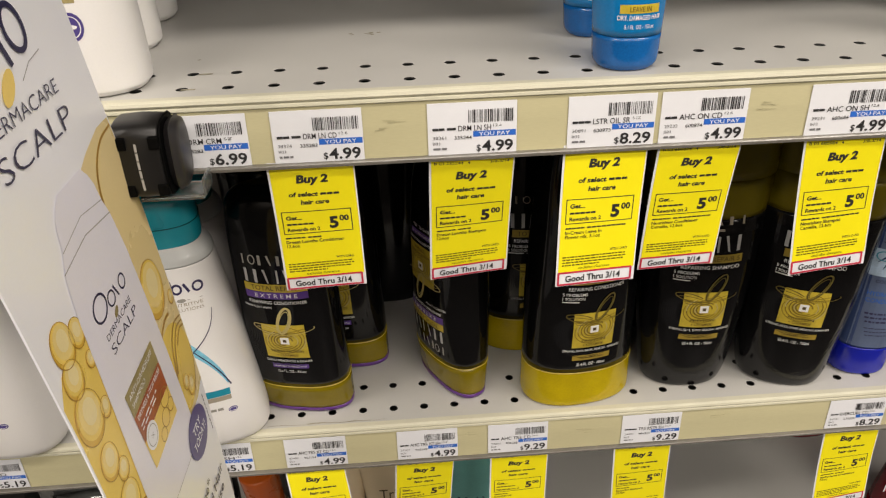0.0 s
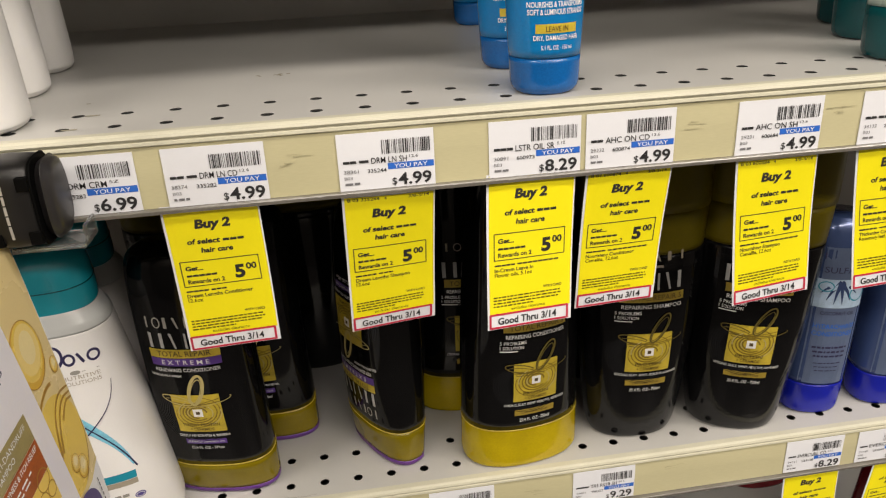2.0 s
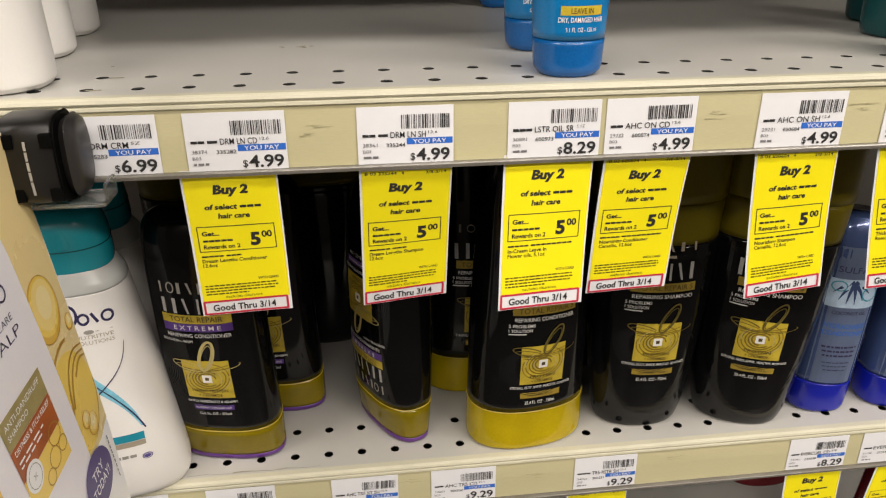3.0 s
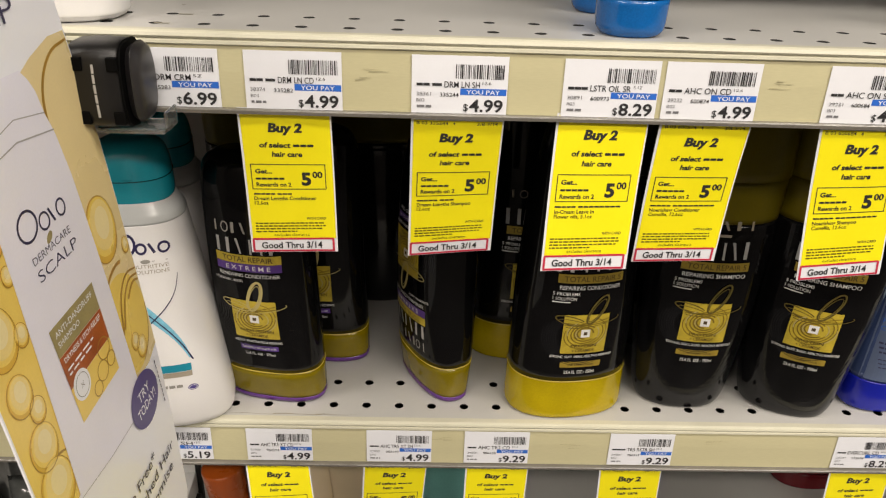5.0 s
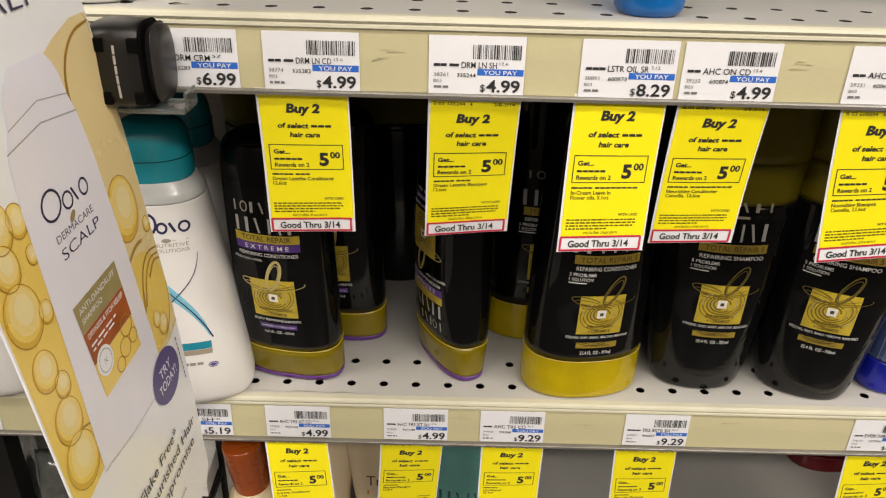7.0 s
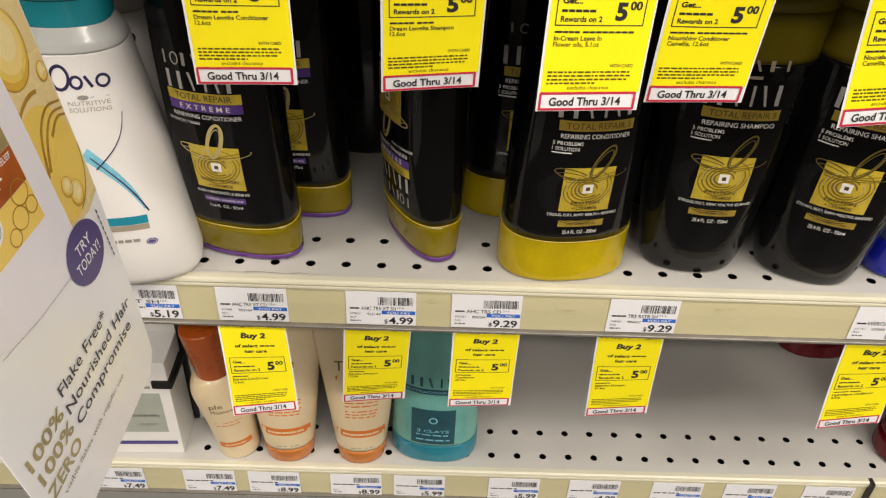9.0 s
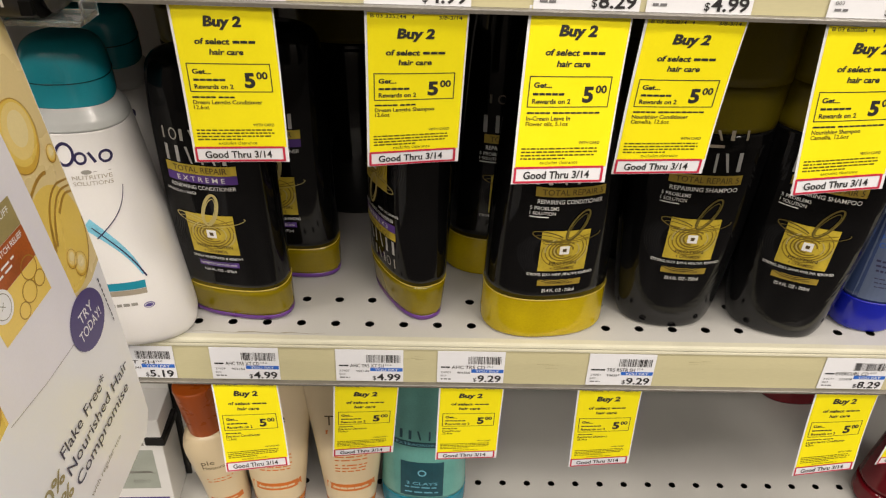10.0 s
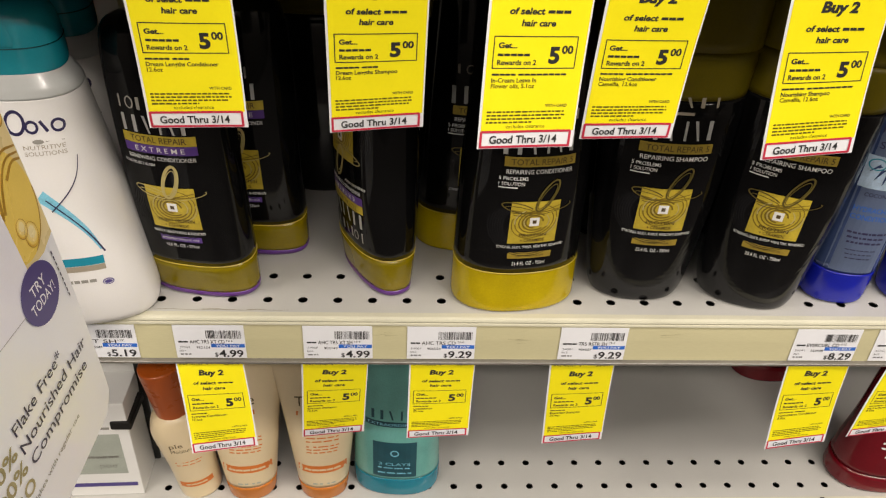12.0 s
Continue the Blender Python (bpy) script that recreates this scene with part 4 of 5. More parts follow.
def blue_bottle(x, y, turn, lean):
    t = thing("conditioner_bottle", pose(x, y, 1.0003, 0, lean, turn), "silvery blue conditioner bottle on a royal blue cap", "bottle", "blue hair-care bottles")
    body = part("body", BLUE_F.shell(.0295, .172), STEEL_BLUE, t, smooth=True)
    part("cap", BLUE_F.shell(0, .029, grow=0.0003), ROYAL, t, "royal blue plastic cap", smooth=True)
    S = BLUE_F.front
    Print().rect(-.0185, .031, .0185, .150, 10, 10).lay("silver_label", S, SILVER_LABEL, body, "silver blue label", lift=0.0001)
    Print().rect(-.0185, .1000, .0185, .1240, 10, 3).lay("flower_panel", S, MIST, body, "pale blue flower print")
    petal = Print()
    for i in range(6):
        a = math.radians(-150 + 24 * i)
        petal.stroke([(-.002, .122), (-.002 + .010 * math.cos(a), .122 + .010 * math.sin(a)), (-.002 + .019 * math.cos(a) * .8, .122 + .019 * math.sin(a))], .004, .0004)
    petal.lay("petals", S, STEEL_BLUE, body, "blue petals", lift=0.0003)
    Print().ring(.012, .112, .006, .006, .001).ring(-.012, .118, .005, .004, .0008).lay("curls", S, TEAL_INK, body, lift=0.0004)
    p = Print().blocks(-.016, .139, .016, .149, 5, 0.3).text("SULFATE", 0, .1295, .0050, w=.030, align="C").text("COCONUT OIL", 0, .0940, .0030, w=.026, align="C", bold=0.008)
    r = random.Random(9)
    for i, z in enumerate((.0640, .0600, .0560, .0500, .0465, .0430)):
        p.bars(-.014 + .001 * i, z, .014 - .001 * i, .0016 if i < 3 else .0008, r, .0028)
    p.lay("dark_print", S, NAVY_INK, body, "dark print", lift=0.0003)
    Print().text("HYDRACHARGE", 0, .0820, .0040, w=.032, align="C", bold=0.01).text("CONDITIONER", 0, .0755, .0040, w=.032, align="C", bold=0.01).lay("blue_print", S, BLUE_INK, body, "blue print", lift=0.0003)
    return t


blue_bottle(0.3030, 0.0190, -8, 1.5)
blue_bottle(0.3660, 0.0180, -4, 1)
blue_bottle(0.3160, 0.0800, 0, 0)

# ---- lower shelf ----
ZL = 0.7263
AMBER_F = Form([(0, .0175, .0165, 2.1), (.002, .0195, .0185, 2.1), (.04, .0218, .0200, 2.1), (.070, .0250, .0220, 2.1), (.088, .0262, .0228, 2.1), (.102, .0218, .0200, 2.1), (.107, .0165, .0160, 2.0)])
CAPO_F = Form([(.105, .0165, .0165, 2.0), (.118, .0172, .0172, 2.0), (.155, .0188, .0188, 2.0), (.160, .0170, .0170, 2.0)])
t = thing("body_lotion_bottle", pose(-0.2230, 0.0630, ZL, 0, -6, 14), "cream-coloured tapered bottle with tall orange cap, leaning", "bottle")
body = part("body", AMBER_F.shell(0, .107), CREAM, t, smooth=True)
part("cap", CAPO_F.shell(.1052, .160), ORANGE, t, "orange plastic cap", smooth=True)
Print().rect(-.0150, .0185, .0150, .0255, 8, 1).lay("orange_band", AMBER_F.front, ORANGE_INK, body, "orange brand band")
Print().blocks(-.010, .0205, .010, .0240, 8, 0.3).lay("band_mark", AMBER_F.front, CREAM, body, lift=0.0004)
Print().text("ple", -.012, .0760, .0062, w=.012).text("Moisture", -.012, .0690, .0045, w=.020).lay("dark_print", AMBER_F.front, BROWN_INK, body, "dark brown print")
Print().bars(-.012, .054, .012, .0012, random.Random(2), .005).bars(-.012, .050, .010, .0012, random.Random(3), .005).lay("orange_print", AMBER_F.front, ORANGE_INK, body)

CREAM_F = Form([(0, .0205, .0185, 2.2), (.002, .0228, .0208, 2.2), (.019, .0246, .0225, 2.2), (.05, .0280, .0220, 2.2), (.09, .0320, .0180, 2.3), (.13, .0365, .0100, 2.5), (.165, .0400, .0025, 3.0)])


def cream_tube(x, y, turn):
    t = thing("hair_cream_tube", pose(x, y, ZL, 0, 0, turn), "cream-coloured squeeze tube standing on an orange cap", "tube", "cream and orange tubes")
    body = part("body", CREAM_F.shell(.0193, .165), CREAM, t, smooth=True)
    part("cap", CREAM_F.shell(0, .019, grow=0.0002), TUBE_ORANGE, t, "orange plastic cap", smooth=True)
    S = CREAM_F.front
    Print().rect(-.0225, .0400, .0225, .0490, 10, 1).lay("orange_band", S, ORANGE_INK, body, "orange brand band")
    Print().blocks(-.017, .0420, .017, .0468, 10, 0.3).lay("band_mark", S, CREAM, body, lift=0.0004)
    Print().text("Triple", -.0215, .1180, .0105, w=.034).lay("dark_print", S, BROWN_INK, body, "dark brown print")
    p = Print().bars(-.021, .108, .012, .0045, random.Random(6), .012)
    for i, z in enumerate((.082, .078, .072, .0685, .065)):
        p.bars(-.014, z, .016, .0014, random.Random(i), .006)
    p.lay("orange_print", S, ORANGE_INK, body, "orange print")
    Print().bars(-.010, .024, .011, .0018, random.Random(8), .006).lay("green_print", S, CARTON_GREEN, body)
    return t


cream_tube(-0.1730, 0.0625, 5)
cream_tube(-0.1030, 0.0625, 6)

CLAY_F = Form([(0, .0385, .0250, 2.4), (.002, .0408, .0275, 2.4), (.010, .0420, .0290, 2.4), (.03, .0416, .0300, 2.4), (.08, .0400, .0305, 2.4), (.14, .0375, .0280, 2.4), (.18, .0320, .0230, 2.3), (.195, .0220, .0160, 2.2)])
t = thing("conditioner_bottle", pose(-0.0315, 0.0735, ZL, 0, 0, -4), "mint green bottle on aqua blue base with dark label", "bottle")
body = part("body", CLAY_F.shell(.0265, .195), MINT, t, smooth=True)
part("cap", CLAY_F.shell(0, .026, grow=0.0002), AQUA, t, "aqua blue translucent cap", smooth=True)
Print().rect(-.0205, .0300, .0205, .0770, 8, 6).lay("dark_label", CLAY_F.front, PETROL, body, "dark petrol blue square")
Print().rect(-.0275, .0965, .0275, .1030, 10, 1).lay("dark_band", CLAY_F.front, PETROL, body, "dark petrol blue band")
Print().shapes(-.0225, .1055, .0275, .1165, "bbvivb").lay("range_mark", CLAY_F.front, PETROL, body, "dark block mark", lift=0.0003)
p = Print().text("EXTRAORDINARY", 0, .0982, .0032, w=.050, align="C").ring(0, .063, .0035, .0035, .0014).text("3 CLAYS", 0, .0465, .0038, w=.030, align="C", bold=0.01)
p.bars(-.016, .0420, .016, .0016, random.Random(1), .006).bars(-.016, .0350, .016, .0018, random.Random(5), .006)
p.lay("white_print", CLAY_F.front, SKY_INK, body, "pale blue print", lift=0.0005)

RUBY_F = Form([(0, .0400, .0270, 2.3), (.002, .0430, .0295, 2.3), (.010, .0440, .0305, 2.3), (.04, .0400, .0300, 2.3), (.08, .0330, .0270, 2.3), (.14, .0270, .0220, 2.3), (.165, .0180, .0150, 2.2)])


def ruby_bottle(x, y, turn):
    t = thing("hair_care_bottle", pose(x, y, ZL, 0, 0, turn), "dark red glossy bottle, wide at its foot", "bottle", "dark red bottles")
    body = part("body", RUBY_F.shell(.0235, .165), RUBY, t, smooth=True)
    part("cap", RUBY_F.shell(0, .023, grow=0.0004), RUBY, t, smooth=True)
    Print().blocks(-.004, .082, .016, .087, 6, .3).bars(-.016, .066, .016, .002, random.Random(2), .006).bars(-.016, .060, .016, .002, random.Random(4), .006).bars(-.010, .050, .012, .0016, random.Random(7), .006).lay("white_print", RUBY_F.front, WHITE_INK, body, "small white print")
    return t


ruby_bottle(0.4600, 0.0750, -6)
ruby_bottle(0.4150, 0.2380, 0)


def carton(x, y, w, d, h, turn):
    t = thing("carton", pose(x, y, ZL, 0, 0, turn), "white cardboard carton with grey-green label and blue stripe", "box", "white cartons")
    body = part("body", rbox(-w, 0, 0, d, 0, h, 0.0008, 2), BOX_WHITE, t)
    S = lambda u, v, l: (u, -l, v)
    Print().rect(-w + .004, .030, -.010, .082, 1, 1).lay("label_panel", S, CARTON_GREEN, body, "grey-green printed panel")
    Print().rect(-w, .0125, -.004, .0175).lay("blue_stripe", S, VIOLET_INK, body, "blue stripe")
    Print().blocks(-w + .010, .050, -.014, .056, 8, .3).text("poo", -.034, .038, .0065, w=.016).bars(-.034, .088, -.008, .003, random.Random(3), .008).lay("dark_print", S, GREY_INK, body, "grey print")
    part("lid", rbox(-w - .0006, .0006, -.0006, d + .0006, h - .0004, h + .022, 0.001, 2), BOX_WHITE, t)
    return t


carton(-0.2745, 0.0500, 0.068, 0.042, 0.098, 2)
carton(-0.2640, 0.0950, 0.068, 0.042, 0.150, 2)
t = thing("carton_holder", pose(-0.2830, 0.0495, ZL), "black plastic bracket round the top of a carton", "bracket")
part("arm", rbox(-0.006, 0.0125, -0.003, 0.038, 0.090, 0.099, 0.0015), CLIP_BLACK, t)
part("post", rbox(0.006, 0.0125, 0.0435, 0.050, 0.0, 0.152, 0.0015), CLIP_BLACK, t)


def pouch(x, y, w, h, turn, seed):
    bm = bmesh.new()
    bmesh.ops.create_grid(bm, x_segments=22, y_segments=22, size=1.0)
    top = bm.verts[:]
    for v in top:
        a, b = v.co.x, v.co.y
        puff = max(0.0, (1 - a * a) * (1 - b * b)) ** 0.5
        n = noise.noise(Vector((a * 2.2, b * 2.2, seed)))
        v.co = (a * w / 2, -puff * 0.018 * (1 + 0.9 * n), (b + 1) * h / 2)
    bmesh.ops.solidify(bm, geom=bm.faces[:], thickness=0.004)
    t = thing("pouch", pose(x, y, ZL, -12, 0, turn), "crumpled clear film pouch with dark contents", "pouch", "film pouches")
    part("film", bm, FOIL, t, smooth=True)
    part("content", rbox(-w * 0.3, w * 0.3, 0.006, 0.020, 0.004, h * 0.8, 0.005, 3), CLIP_BLACK, t, "dark contents")
    return t


pouch(-0.4080, 0.0680, 0.085, 0.120, 8, 1.3)
pouch(-0.4450, 0.0980, 0.090, 0.150, -6, 4.7)
t = thing("carton", pose(-0.4920, 0.0560, ZL, 0, 0, 10), "tall black carton beside the pouches", "box")
part("body", rbox(-0.03, 0.03, 0, 0.03, 0, 0.16, 0.001), CLIP_BLACK, t)

# ---- hanging card sign and its clip ----
CX, CW, CZ0, CZ1 = -0.2255, 0.136, 0.959, 1.440


def far_edge(z):
    return -0.061 - 0.2198 * (z - 0.959)


def card_at(s, z, l=0.0):
    return (CX + l + 0.0012 * math.sin(9 * (z - 1.0)), far_edge(z) - CW + s, z)


def sign_edges(z):
    """The card's two long edges, which bow a little."""
    return float(np.interp(z, (0.96, 1.11, 1.20, 1.28, 1.44), (-0.008, -0.004, 0.002, 0.005, 0.008))), float(np.interp(z, (0.955, 0.98, 1.05, 1.12, 1.25, 1.30, 1.44), (0.1335, 0.1375, 0.1430, 0.1470, 0.1472, 0.1428, 0.1340)))


sign = thing("hanging_sign", pose(0, 0, 0), "tall slanted white and honey-yellow card sign with printed bottle", "sign")
front = Print()
zs = np.linspace(CZ0, CZ1, 40)
r = 0.010
grid = []
for z in zs:
    s0, s1 = sign_edges(z)
    cut = r - math.sqrt(max(0.0, r * r - (r - (z - CZ0)) ** 2)) if z - CZ0 < r else 0.0
    grid.append([(s0 + cut + (s1 - s0 - 2 * cut) * i / 8, z) for i in range(9)])
front.add([p for g in grid for p in g], [(j * 9 + i, j * 9 + i + 1, j * 9 + i + 10, j * 9 + i + 9) for j in range(39) for i in range(8)])
n = len(front.v)
vv = [card_at(a, b, 0.0) for a, b in front.v] + [card_at(a, b, -0.0009) for a, b in front.v]
rim = [j * 9 for j in range(40)] + [39 * 9 + i for i in range(1, 9)] + [j * 9 + 8 for j in range(38, -1, -1)] + list(range(7, 0, -1))
ff = front.f + [tuple(i + n for i in f[::-1]) for f in front.f] + [(rim[i], rim[(i + 1) % len(rim)], rim[(i + 1) % len(rim)] + n, rim[i] + n) for i in range(len(rim))]
card = part("card", (vv, ff), CARD, sign, "stiff glossy white card")


def blob(rows, k=10):
    """A filled area between two edges: rows of height, left and right."""
    q = np.array(rows, float)
    z = np.linspace(q[0, 0], q[-1, 0], 40)
    a, b = np.interp(z, q[:, 0], q[:, 1]), np.interp(z, q[:, 0], q[:, 2])
    g = [[(a[j] + (b[j] - a[j]) * i / k, z[j]) for i in range(k + 1)] for j in range(40)]
    return Print().add([p for row in g for p in row], [(j * (k + 1) + i, j * (k + 1) + i + 1, (j + 1) * (k + 1) + i + 1, (j + 1) * (k + 1) + i) for j in range(39) for i in range(k)])


blob([(1.094, -.003, .010), (1.100, -.003, .040), (1.112, -.003, .060), (1.20, .003, .060), (1.225, .004, .050), (1.236, .012, .042), (1.244, .026, .036)]).lay("honey_area", card_at, HONEY, card, "honey-yellow print", lift=0.0001)
blob([(1.104, .112, .132), (1.108, .100, .1462), (1.125, .08, .1465), (1.25, .08, .1465), (1.285, .08, .1435), (1.296, .093, .1425), (1.303, .112, .1418), (1.306, .126, .1412)]).lay("honey_area", card_at, HONEY_PALE, card, "pale honey print", lift=0.0001)
Print().disc(.1200, 1.1420, .0262, .0340, 40).lay("honey_drop", card_at, HONEY, card, "bright honey drop print", lift=0.00015)
amber = Print()
amber.ring(.1200, 1.1420, .0259, .0338, .0010, 0, -75, 0).ring(.1180, 1.1700, .0172, .0090, .0022, 0.5, 20, 150)
for pts in (((.1415, 1.302), (.122, 1.300), (.106, 1.286), (.1025, 1.264)), ((.146, 1.168), (.132, 1.172), (.119, 1.162), (.112, 1.140)), ((.146, 1.164), (.134, 1.167), (.123, 1.158), (.115, 1.142)), ((.146, 1.160), (.138, 1.163), (.128, 1.156)), ((.048, 1.135), (.040, 1.120), (.034, 1.104), (.036, 1.098)),
            ((.030, 1.128), (.022, 1.132), (.008, 1.127), (.001, 1.118)), ((.030, 1.128), (.034, 1.118), (.030, 1.106))):
    q = np.array(pts)
    for _ in range(3):
        q = np.concatenate([q[:1], np.stack([q[:-1] * 0.75 + q[1:] * 0.25, q[:-1] * 0.25 + q[1:] * 0.75], 1).reshape(-1, 2), q[-1:]])
    amber.stroke(q, .0010, .0026)
amber.lay("amber_print", card_at, HONEY_DARK, card, "darker amber swirls", lift=0.0002)
for s, z, a in ((.023, 1.246, .0095), (.036, 1.243, .0065), (.019, 1.229, .0085), (.037, 1.226, .004), (.017, 1.206, .0125), (.031, 1.199, .005), (.015, 1.176, .009), (.022, 1.162, .006), (.016, 1.143, .0110),
                (.1215, 1.2060, .0160), (.1415, 1.1865, .0042), (.122, 1.128, .0050), (.014, 1.117, .014), (.128, 1.120, .0065)):
    Print().disc(s, z, a, a * 1.22).lay("bubble", card_at, HONEY_MID, card, "pale oil bubble", lift=0.00022)
    Print().disc(s + a * .06, z + a * .09, a * .90, a * 1.08).lay("bubble_shade", card_at, HONEY, card, lift=0.00027)
    Print().disc(s + a * .10, z + a * .15, a * .76, a * .92).lay("bubble_middle", card_at, BUBBLE, card, lift=0.00032)
    Print().disc(s + a * .14, z + a * .22, a * .48, a * .60).lay("bubble_light", card_at, BUBBLE_PALE, card, lift=0.00037)
    Print().ring(s, z, a, a * 1.22, .0006, 0, 190, 330).ring(s, z, a, a * 1.22, .0003, 0, -30, 190).lay("bubble_line", card_at, HONEY_DARK, card, "amber outline", lift=0.0004)
blob([(1.086, .084, .108), (1.090, .050, .1105), (1.095, .025, .1115), (1.18, .034, .1110), (1.245, .041, .1090), (1.268, .046, .1060), (1.276, .052, .1030), (1.290, .056, .1010), (1.298, .066, .094)]).lay("bottle_print", card_at, CARD_PALE, card, "printed lilac-white bottle", lift=0.0005)
Print().stroke([(.025, 1.0945), (.060, 1.0890), (.108, 1.0855)], .0005).stroke([(.046, 1.268), (.075, 1.272), (.106, 1.268)], .0007).stroke([(.052, 1.276), (.078, 1.281), (.103, 1.277)], .0005).lay("bottle_lines", card_at, CARD_LINE, card, lift=0.0006)
D = Print()
D.ring(.0612, 1.2378, .0078, .0068, .0013, 0.3).ring(.0745, 1.2345, .0042, .0040, .0011).stroke([(.080, 1.2385), (.083, 1.2308)], .0014).ring(.0905, 1.2345, .0038, .0040, .0011)
D.text("DERMACARE", .056, 1.2200, .0040, w=.036, bold=-0.008).text("SCALP", .056, 1.2108, .0062, w=.038, bold=-0.008)
# the large heading
D.ring(.0380, 1.3680, .0120, .0135, .0026, 0.3).ring(.0600, 1.3615, .0078, .0085, .0024).stroke([(.0700, 1.3700), (.0755, 1.3520)], .0028).ring(.0870, 1.3640, .0074, .0090, .0024, 0.2)
D.text("DERMACARE", .037, 1.3325, .0066, w=.066, bold=-0.010).text("SCALP", .0365, 1.3165, .0108, w=.068, bold=-0.012)
D.text("Flake Free*", .043, 1.0400, .0085, w=.061, bold=0.004).text("Nourished Hair", .0415, 1.0255, .0085, w=.090, bold=0.004).text("Compromise", .0435, 1.0115, .0085, w=.080, bold=0.004)
rr = random.Random(12)
for i in range(9):
    D.rect(.1365, 1.098 - .0042 * i, .1375, 1.1010 - .0042 * i)
D.lay("dark_print", card_at, NAVY_INK, card, "dark navy print", lift=0.0007)
G = Print().text("100%", .001, 1.0310, .0100, w=.037, bold=0.02).text("100%", .002, 1.0160, .0100, w=.037, bold=0.02).text("ZERO", .001, 1.0010, .0100, w=.037, bold=0.02)
G.lay("gold_print", card_at, KHAKI, card, "gold print", lift=0.0007)
Print().text("visible flakes with regular use", .010, .9925, .0040, w=.085).lay("small_print", card_at, GREY_INK, card, lift=0.0007)
Print().disc(.066, 1.3460, .0085, .0040, turn=0.7).lay("gold_leaf", card_at, HONEY, card, "gold leaf mark", lift=0.0007)
Print().disc(.074, 1.2262, .0035, .0018, turn=0.6).lay("small_leaf", card_at, KHAKI, card, "small gold leaf", lift=0.0007)
Print().stroke([(.078, 1.345), (.088, 1.350), (.100, 1.352)], .0005).lay("fine_line", card_at, CARD_LINE, card, lift=0.0007)
Print().rect(.048, 1.1715, .095, 1.1880, 8, 3).lay("label_top", card_at, KHAKI, card, "khaki gold panel", lift=0.0008)
Print().rect(.048, 1.1515, .095, 1.1713, 8, 3).lay("label_middle", card_at, RUST, card, "rust red panel", lift=0.0008)
Print().rect(.048, 1.1285, .095, 1.1513, 8, 3).lay("label_foot", card_at, HONEY, card, "honey-yellow panel", lift=0.0008)
Print().text("ANTI-DANDRUFF", .051, 1.1815, .0036, w=.040).text("SHAMPOO", .051, 1.1760, .0034, w=.022).text("DRYNESS & ITCH RELIEF", .051, 1.1665, .0032, w=.041, bold=0.012).bars(.051, 1.1615, .080, .0012, rr, .006).bars(.051, 1.1585, .076, .0012, rr, .006).lay("label_text", card_at, CARD, card, "white print", lift=0.0010)
q = Print()
for s, z, a in ((.086, 1.1500, .0065), (.079, 1.1395, .0060), (.090, 1.1400, .0045), (.070, 1.1340, .0045)):
    q.ring(s, z, a, a, .0007)
q.lay("label_bubbles", card_at, HONEY_DARK, card, lift=0.0010)
Print().disc(.0575, 1.1475, .0085, .0090).lay("seal", card_at, CARD, card, "round white seal", lift=0.0011)
Print().ring(.0575, 1.1475, .0064, .0068, .0004).stroke([(.0560, 1.1490), (.0590, 1.1460)], .0004).stroke([(.0590, 1.1490), (.0560, 1.1460)], .0004).lay("seal_line", card_at, GREY_INK, card, lift=0.0013)
Print().disc(.1125, 1.0880, .0205, .0195, 40).lay("try_badge", card_at, VIOLET_INK, card, "round violet badge", lift=0.0009)
Print().text("TRY", .1125, 1.0905, .0072, w=.017, align="C", bold=0.008).text("TODAY!", .1125, 1.0805, .0072, w=.028, align="C", bold=0.008).lay("badge_text", card_at, CARD, card, "white words TRY TODAY!", lift=0.0011)

clip = thing("sign_clip", pose(0, 0, 0), "black plastic clip holding the card sign on the price rail", "clip")


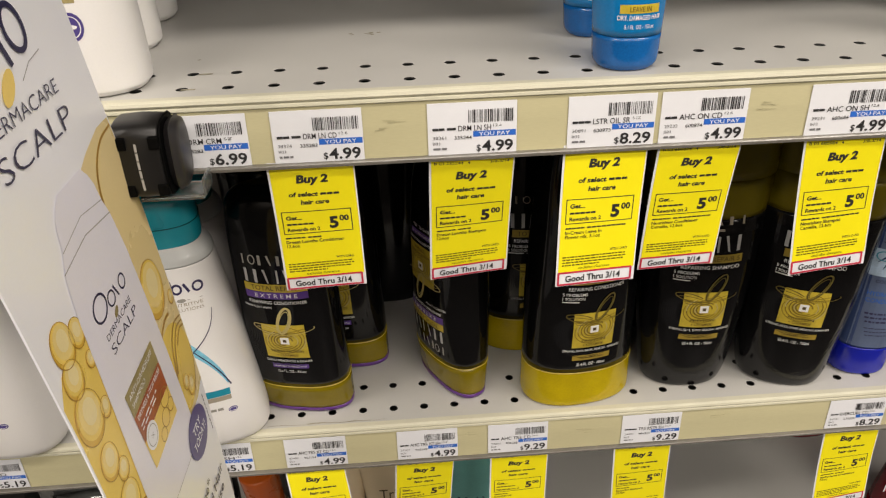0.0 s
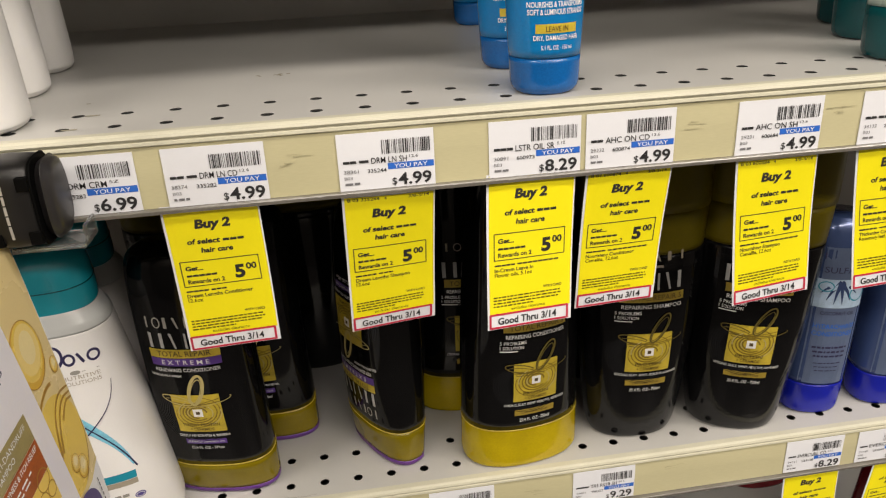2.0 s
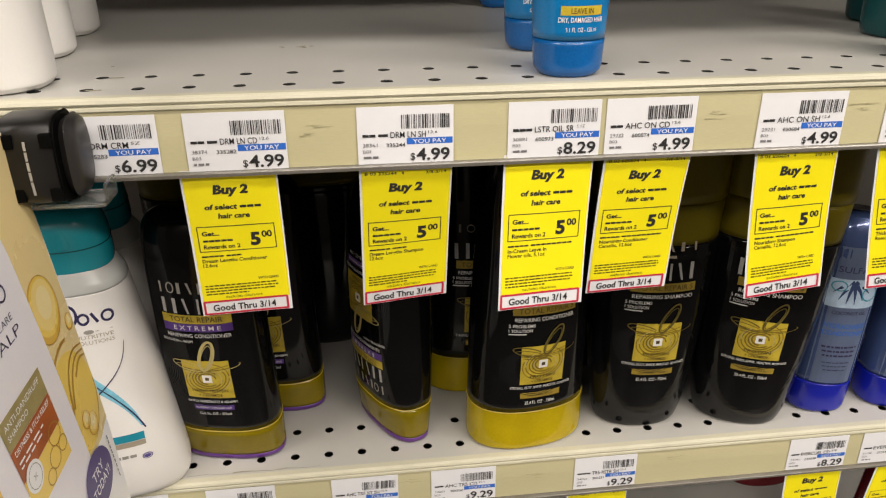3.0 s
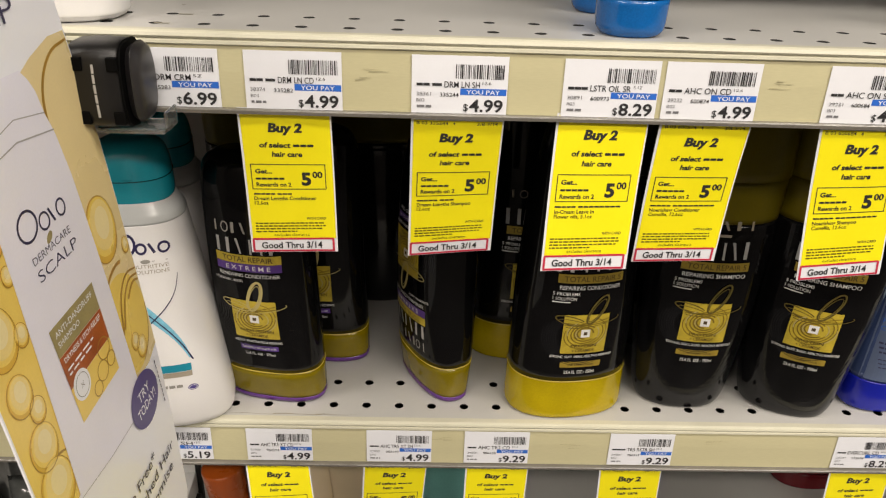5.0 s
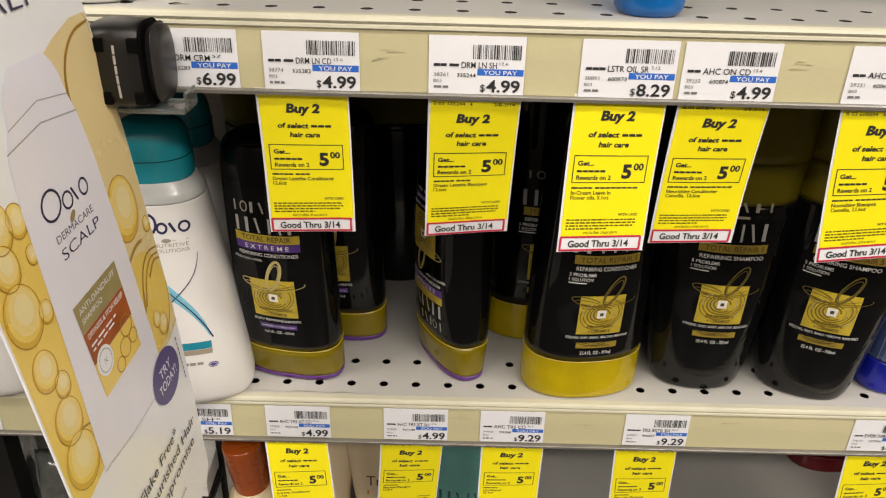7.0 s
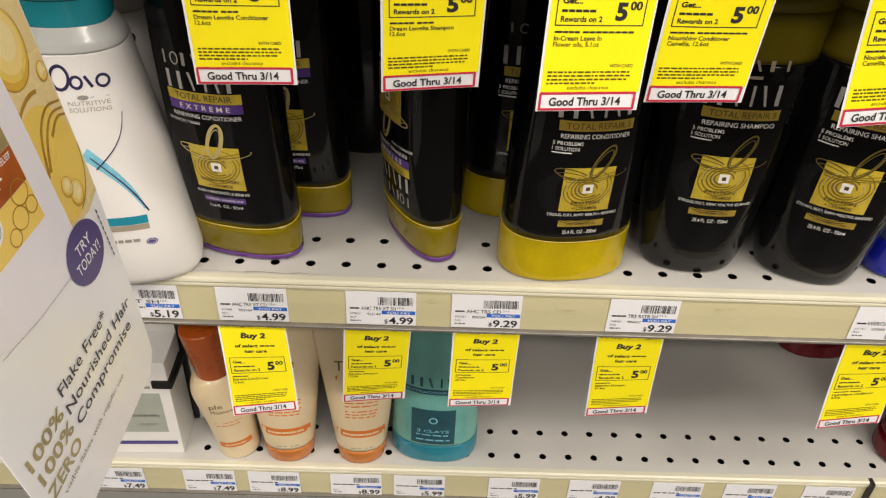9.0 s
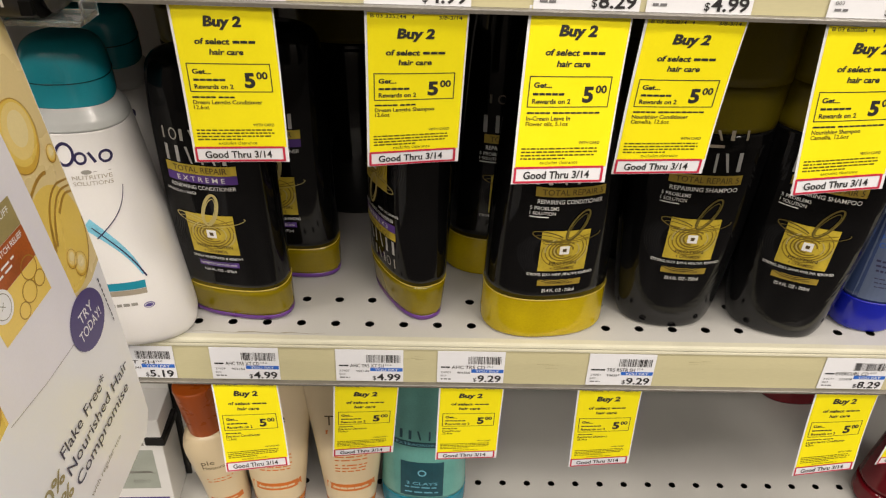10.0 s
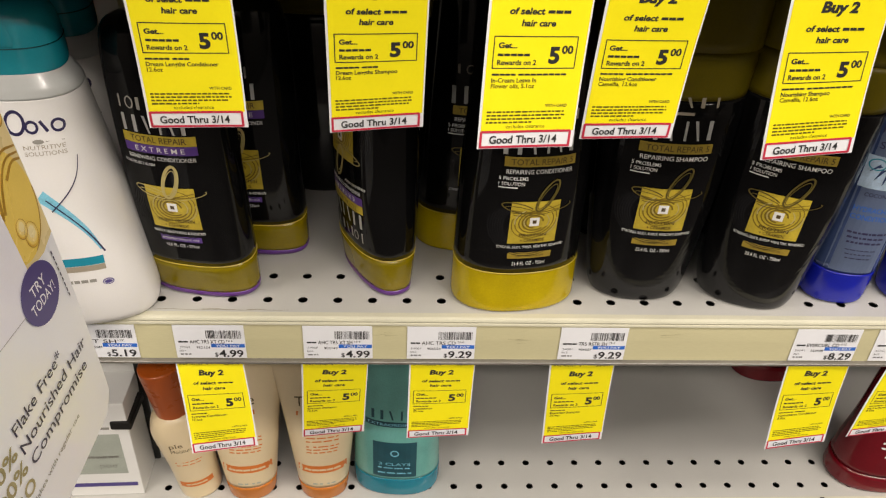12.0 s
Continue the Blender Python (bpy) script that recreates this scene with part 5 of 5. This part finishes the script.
def barrel(x0, x1, y, z, hy, hz, e, edge, n=48):
    """A rounded block: a soft rectangle in y and z, run along x, with eased ends."""
    rows = ((x0, -edge), (x0 + edge * 0.3, -edge * 0.3), (x0 + edge, 0.0), ((x0 + x1) / 2, 0.0006), (x1 - edge, 0.0), (x1 - edge * 0.3, -edge * 0.3), (x1, -edge))
    verts, faces = [], []
    for x, g in rows:
        for i in range(n):
            c, q = math.cos(2 * math.pi * i / n), math.sin(2 * math.pi * i / n)
            verts.append((x, y + (hy + g) * math.copysign(abs(c) ** (2 / e), c), z + (hz + g) * math.copysign(abs(q) ** (2 / e), q)))
    for k in range(len(rows) - 1):
        faces += [(k * n + i, k * n + (i + 1) % n, (k + 1) * n + (i + 1) % n, (k + 1) * n + i) for i in range(n)]
    return verts, faces + [tuple(range(n))[::-1], tuple(range((len(rows) - 1) * n, len(rows) * n))]


body = part("body", barrel(-0.2285, -0.2045, -0.1125, 1.2785, 0.0155, 0.0205, 3.6, 0.0016), CLIP_BLACK, clip, smooth=True)
part("side_plate", barrel(-0.2043, -0.1962, -0.1110, 1.2785, 0.0135, 0.0190, 3.0, 0.0042), CLIP_GREY, clip, "worn grey rounded side plate", smooth=True)
# Seam and notches are solid black pieces standing for shade in recesses.
part("seam", barrel(-0.2052, -0.2036, -0.1120, 1.2785, 0.0152, 0.0203, 3.6, 0.0004), RECESS_SHADE, clip, "dark seam")
for a, b in ((-0.2262, 1.2868), (-0.2095, 1.2868), (-0.2262, 1.2610), (-0.2095, 1.2610)):
    part("notch", rbox(a, a + 0.0054, -0.1291 if b > 1.27 else -0.1283, -0.1240, b, b + 0.0064, 0.0004), RECESS_SHADE, body, "square notch, its shade put in as a black block")
Print().blocks(1.2645, -.2172, 1.2905, -.2148, 11, .2).lay("maker_mark", lambda u, v, l: (v, -0.1282 - l - 0.0002 + 4.0 * (u - 1.2785) ** 2, u), SILVER_INK, body, "pale vertical maker's mark", lift=0.0004)
GLASSY = mat("clear_plastic", (0.75, 0.77, 0.75), 0.08, var=0.1, scale=60, trans=0.93)
part("bracket", rbox(-0.2225, -0.1890, -0.1200, -0.1000, 1.2540, 1.2570, 0.0008), GLASSY, clip, "clear plastic bracket")
part("bracket_hook", rbox(-0.1905, -0.1888, -0.1150, -0.0985, 1.2540, 1.2640, 0.0006), GLASSY, clip, "clear plastic hook")
part("grip", rbox(-0.2260, -0.2030, -0.1005, -0.0966, 1.2620, 1.2900, 0.0008), CLIP_BLACK, clip)
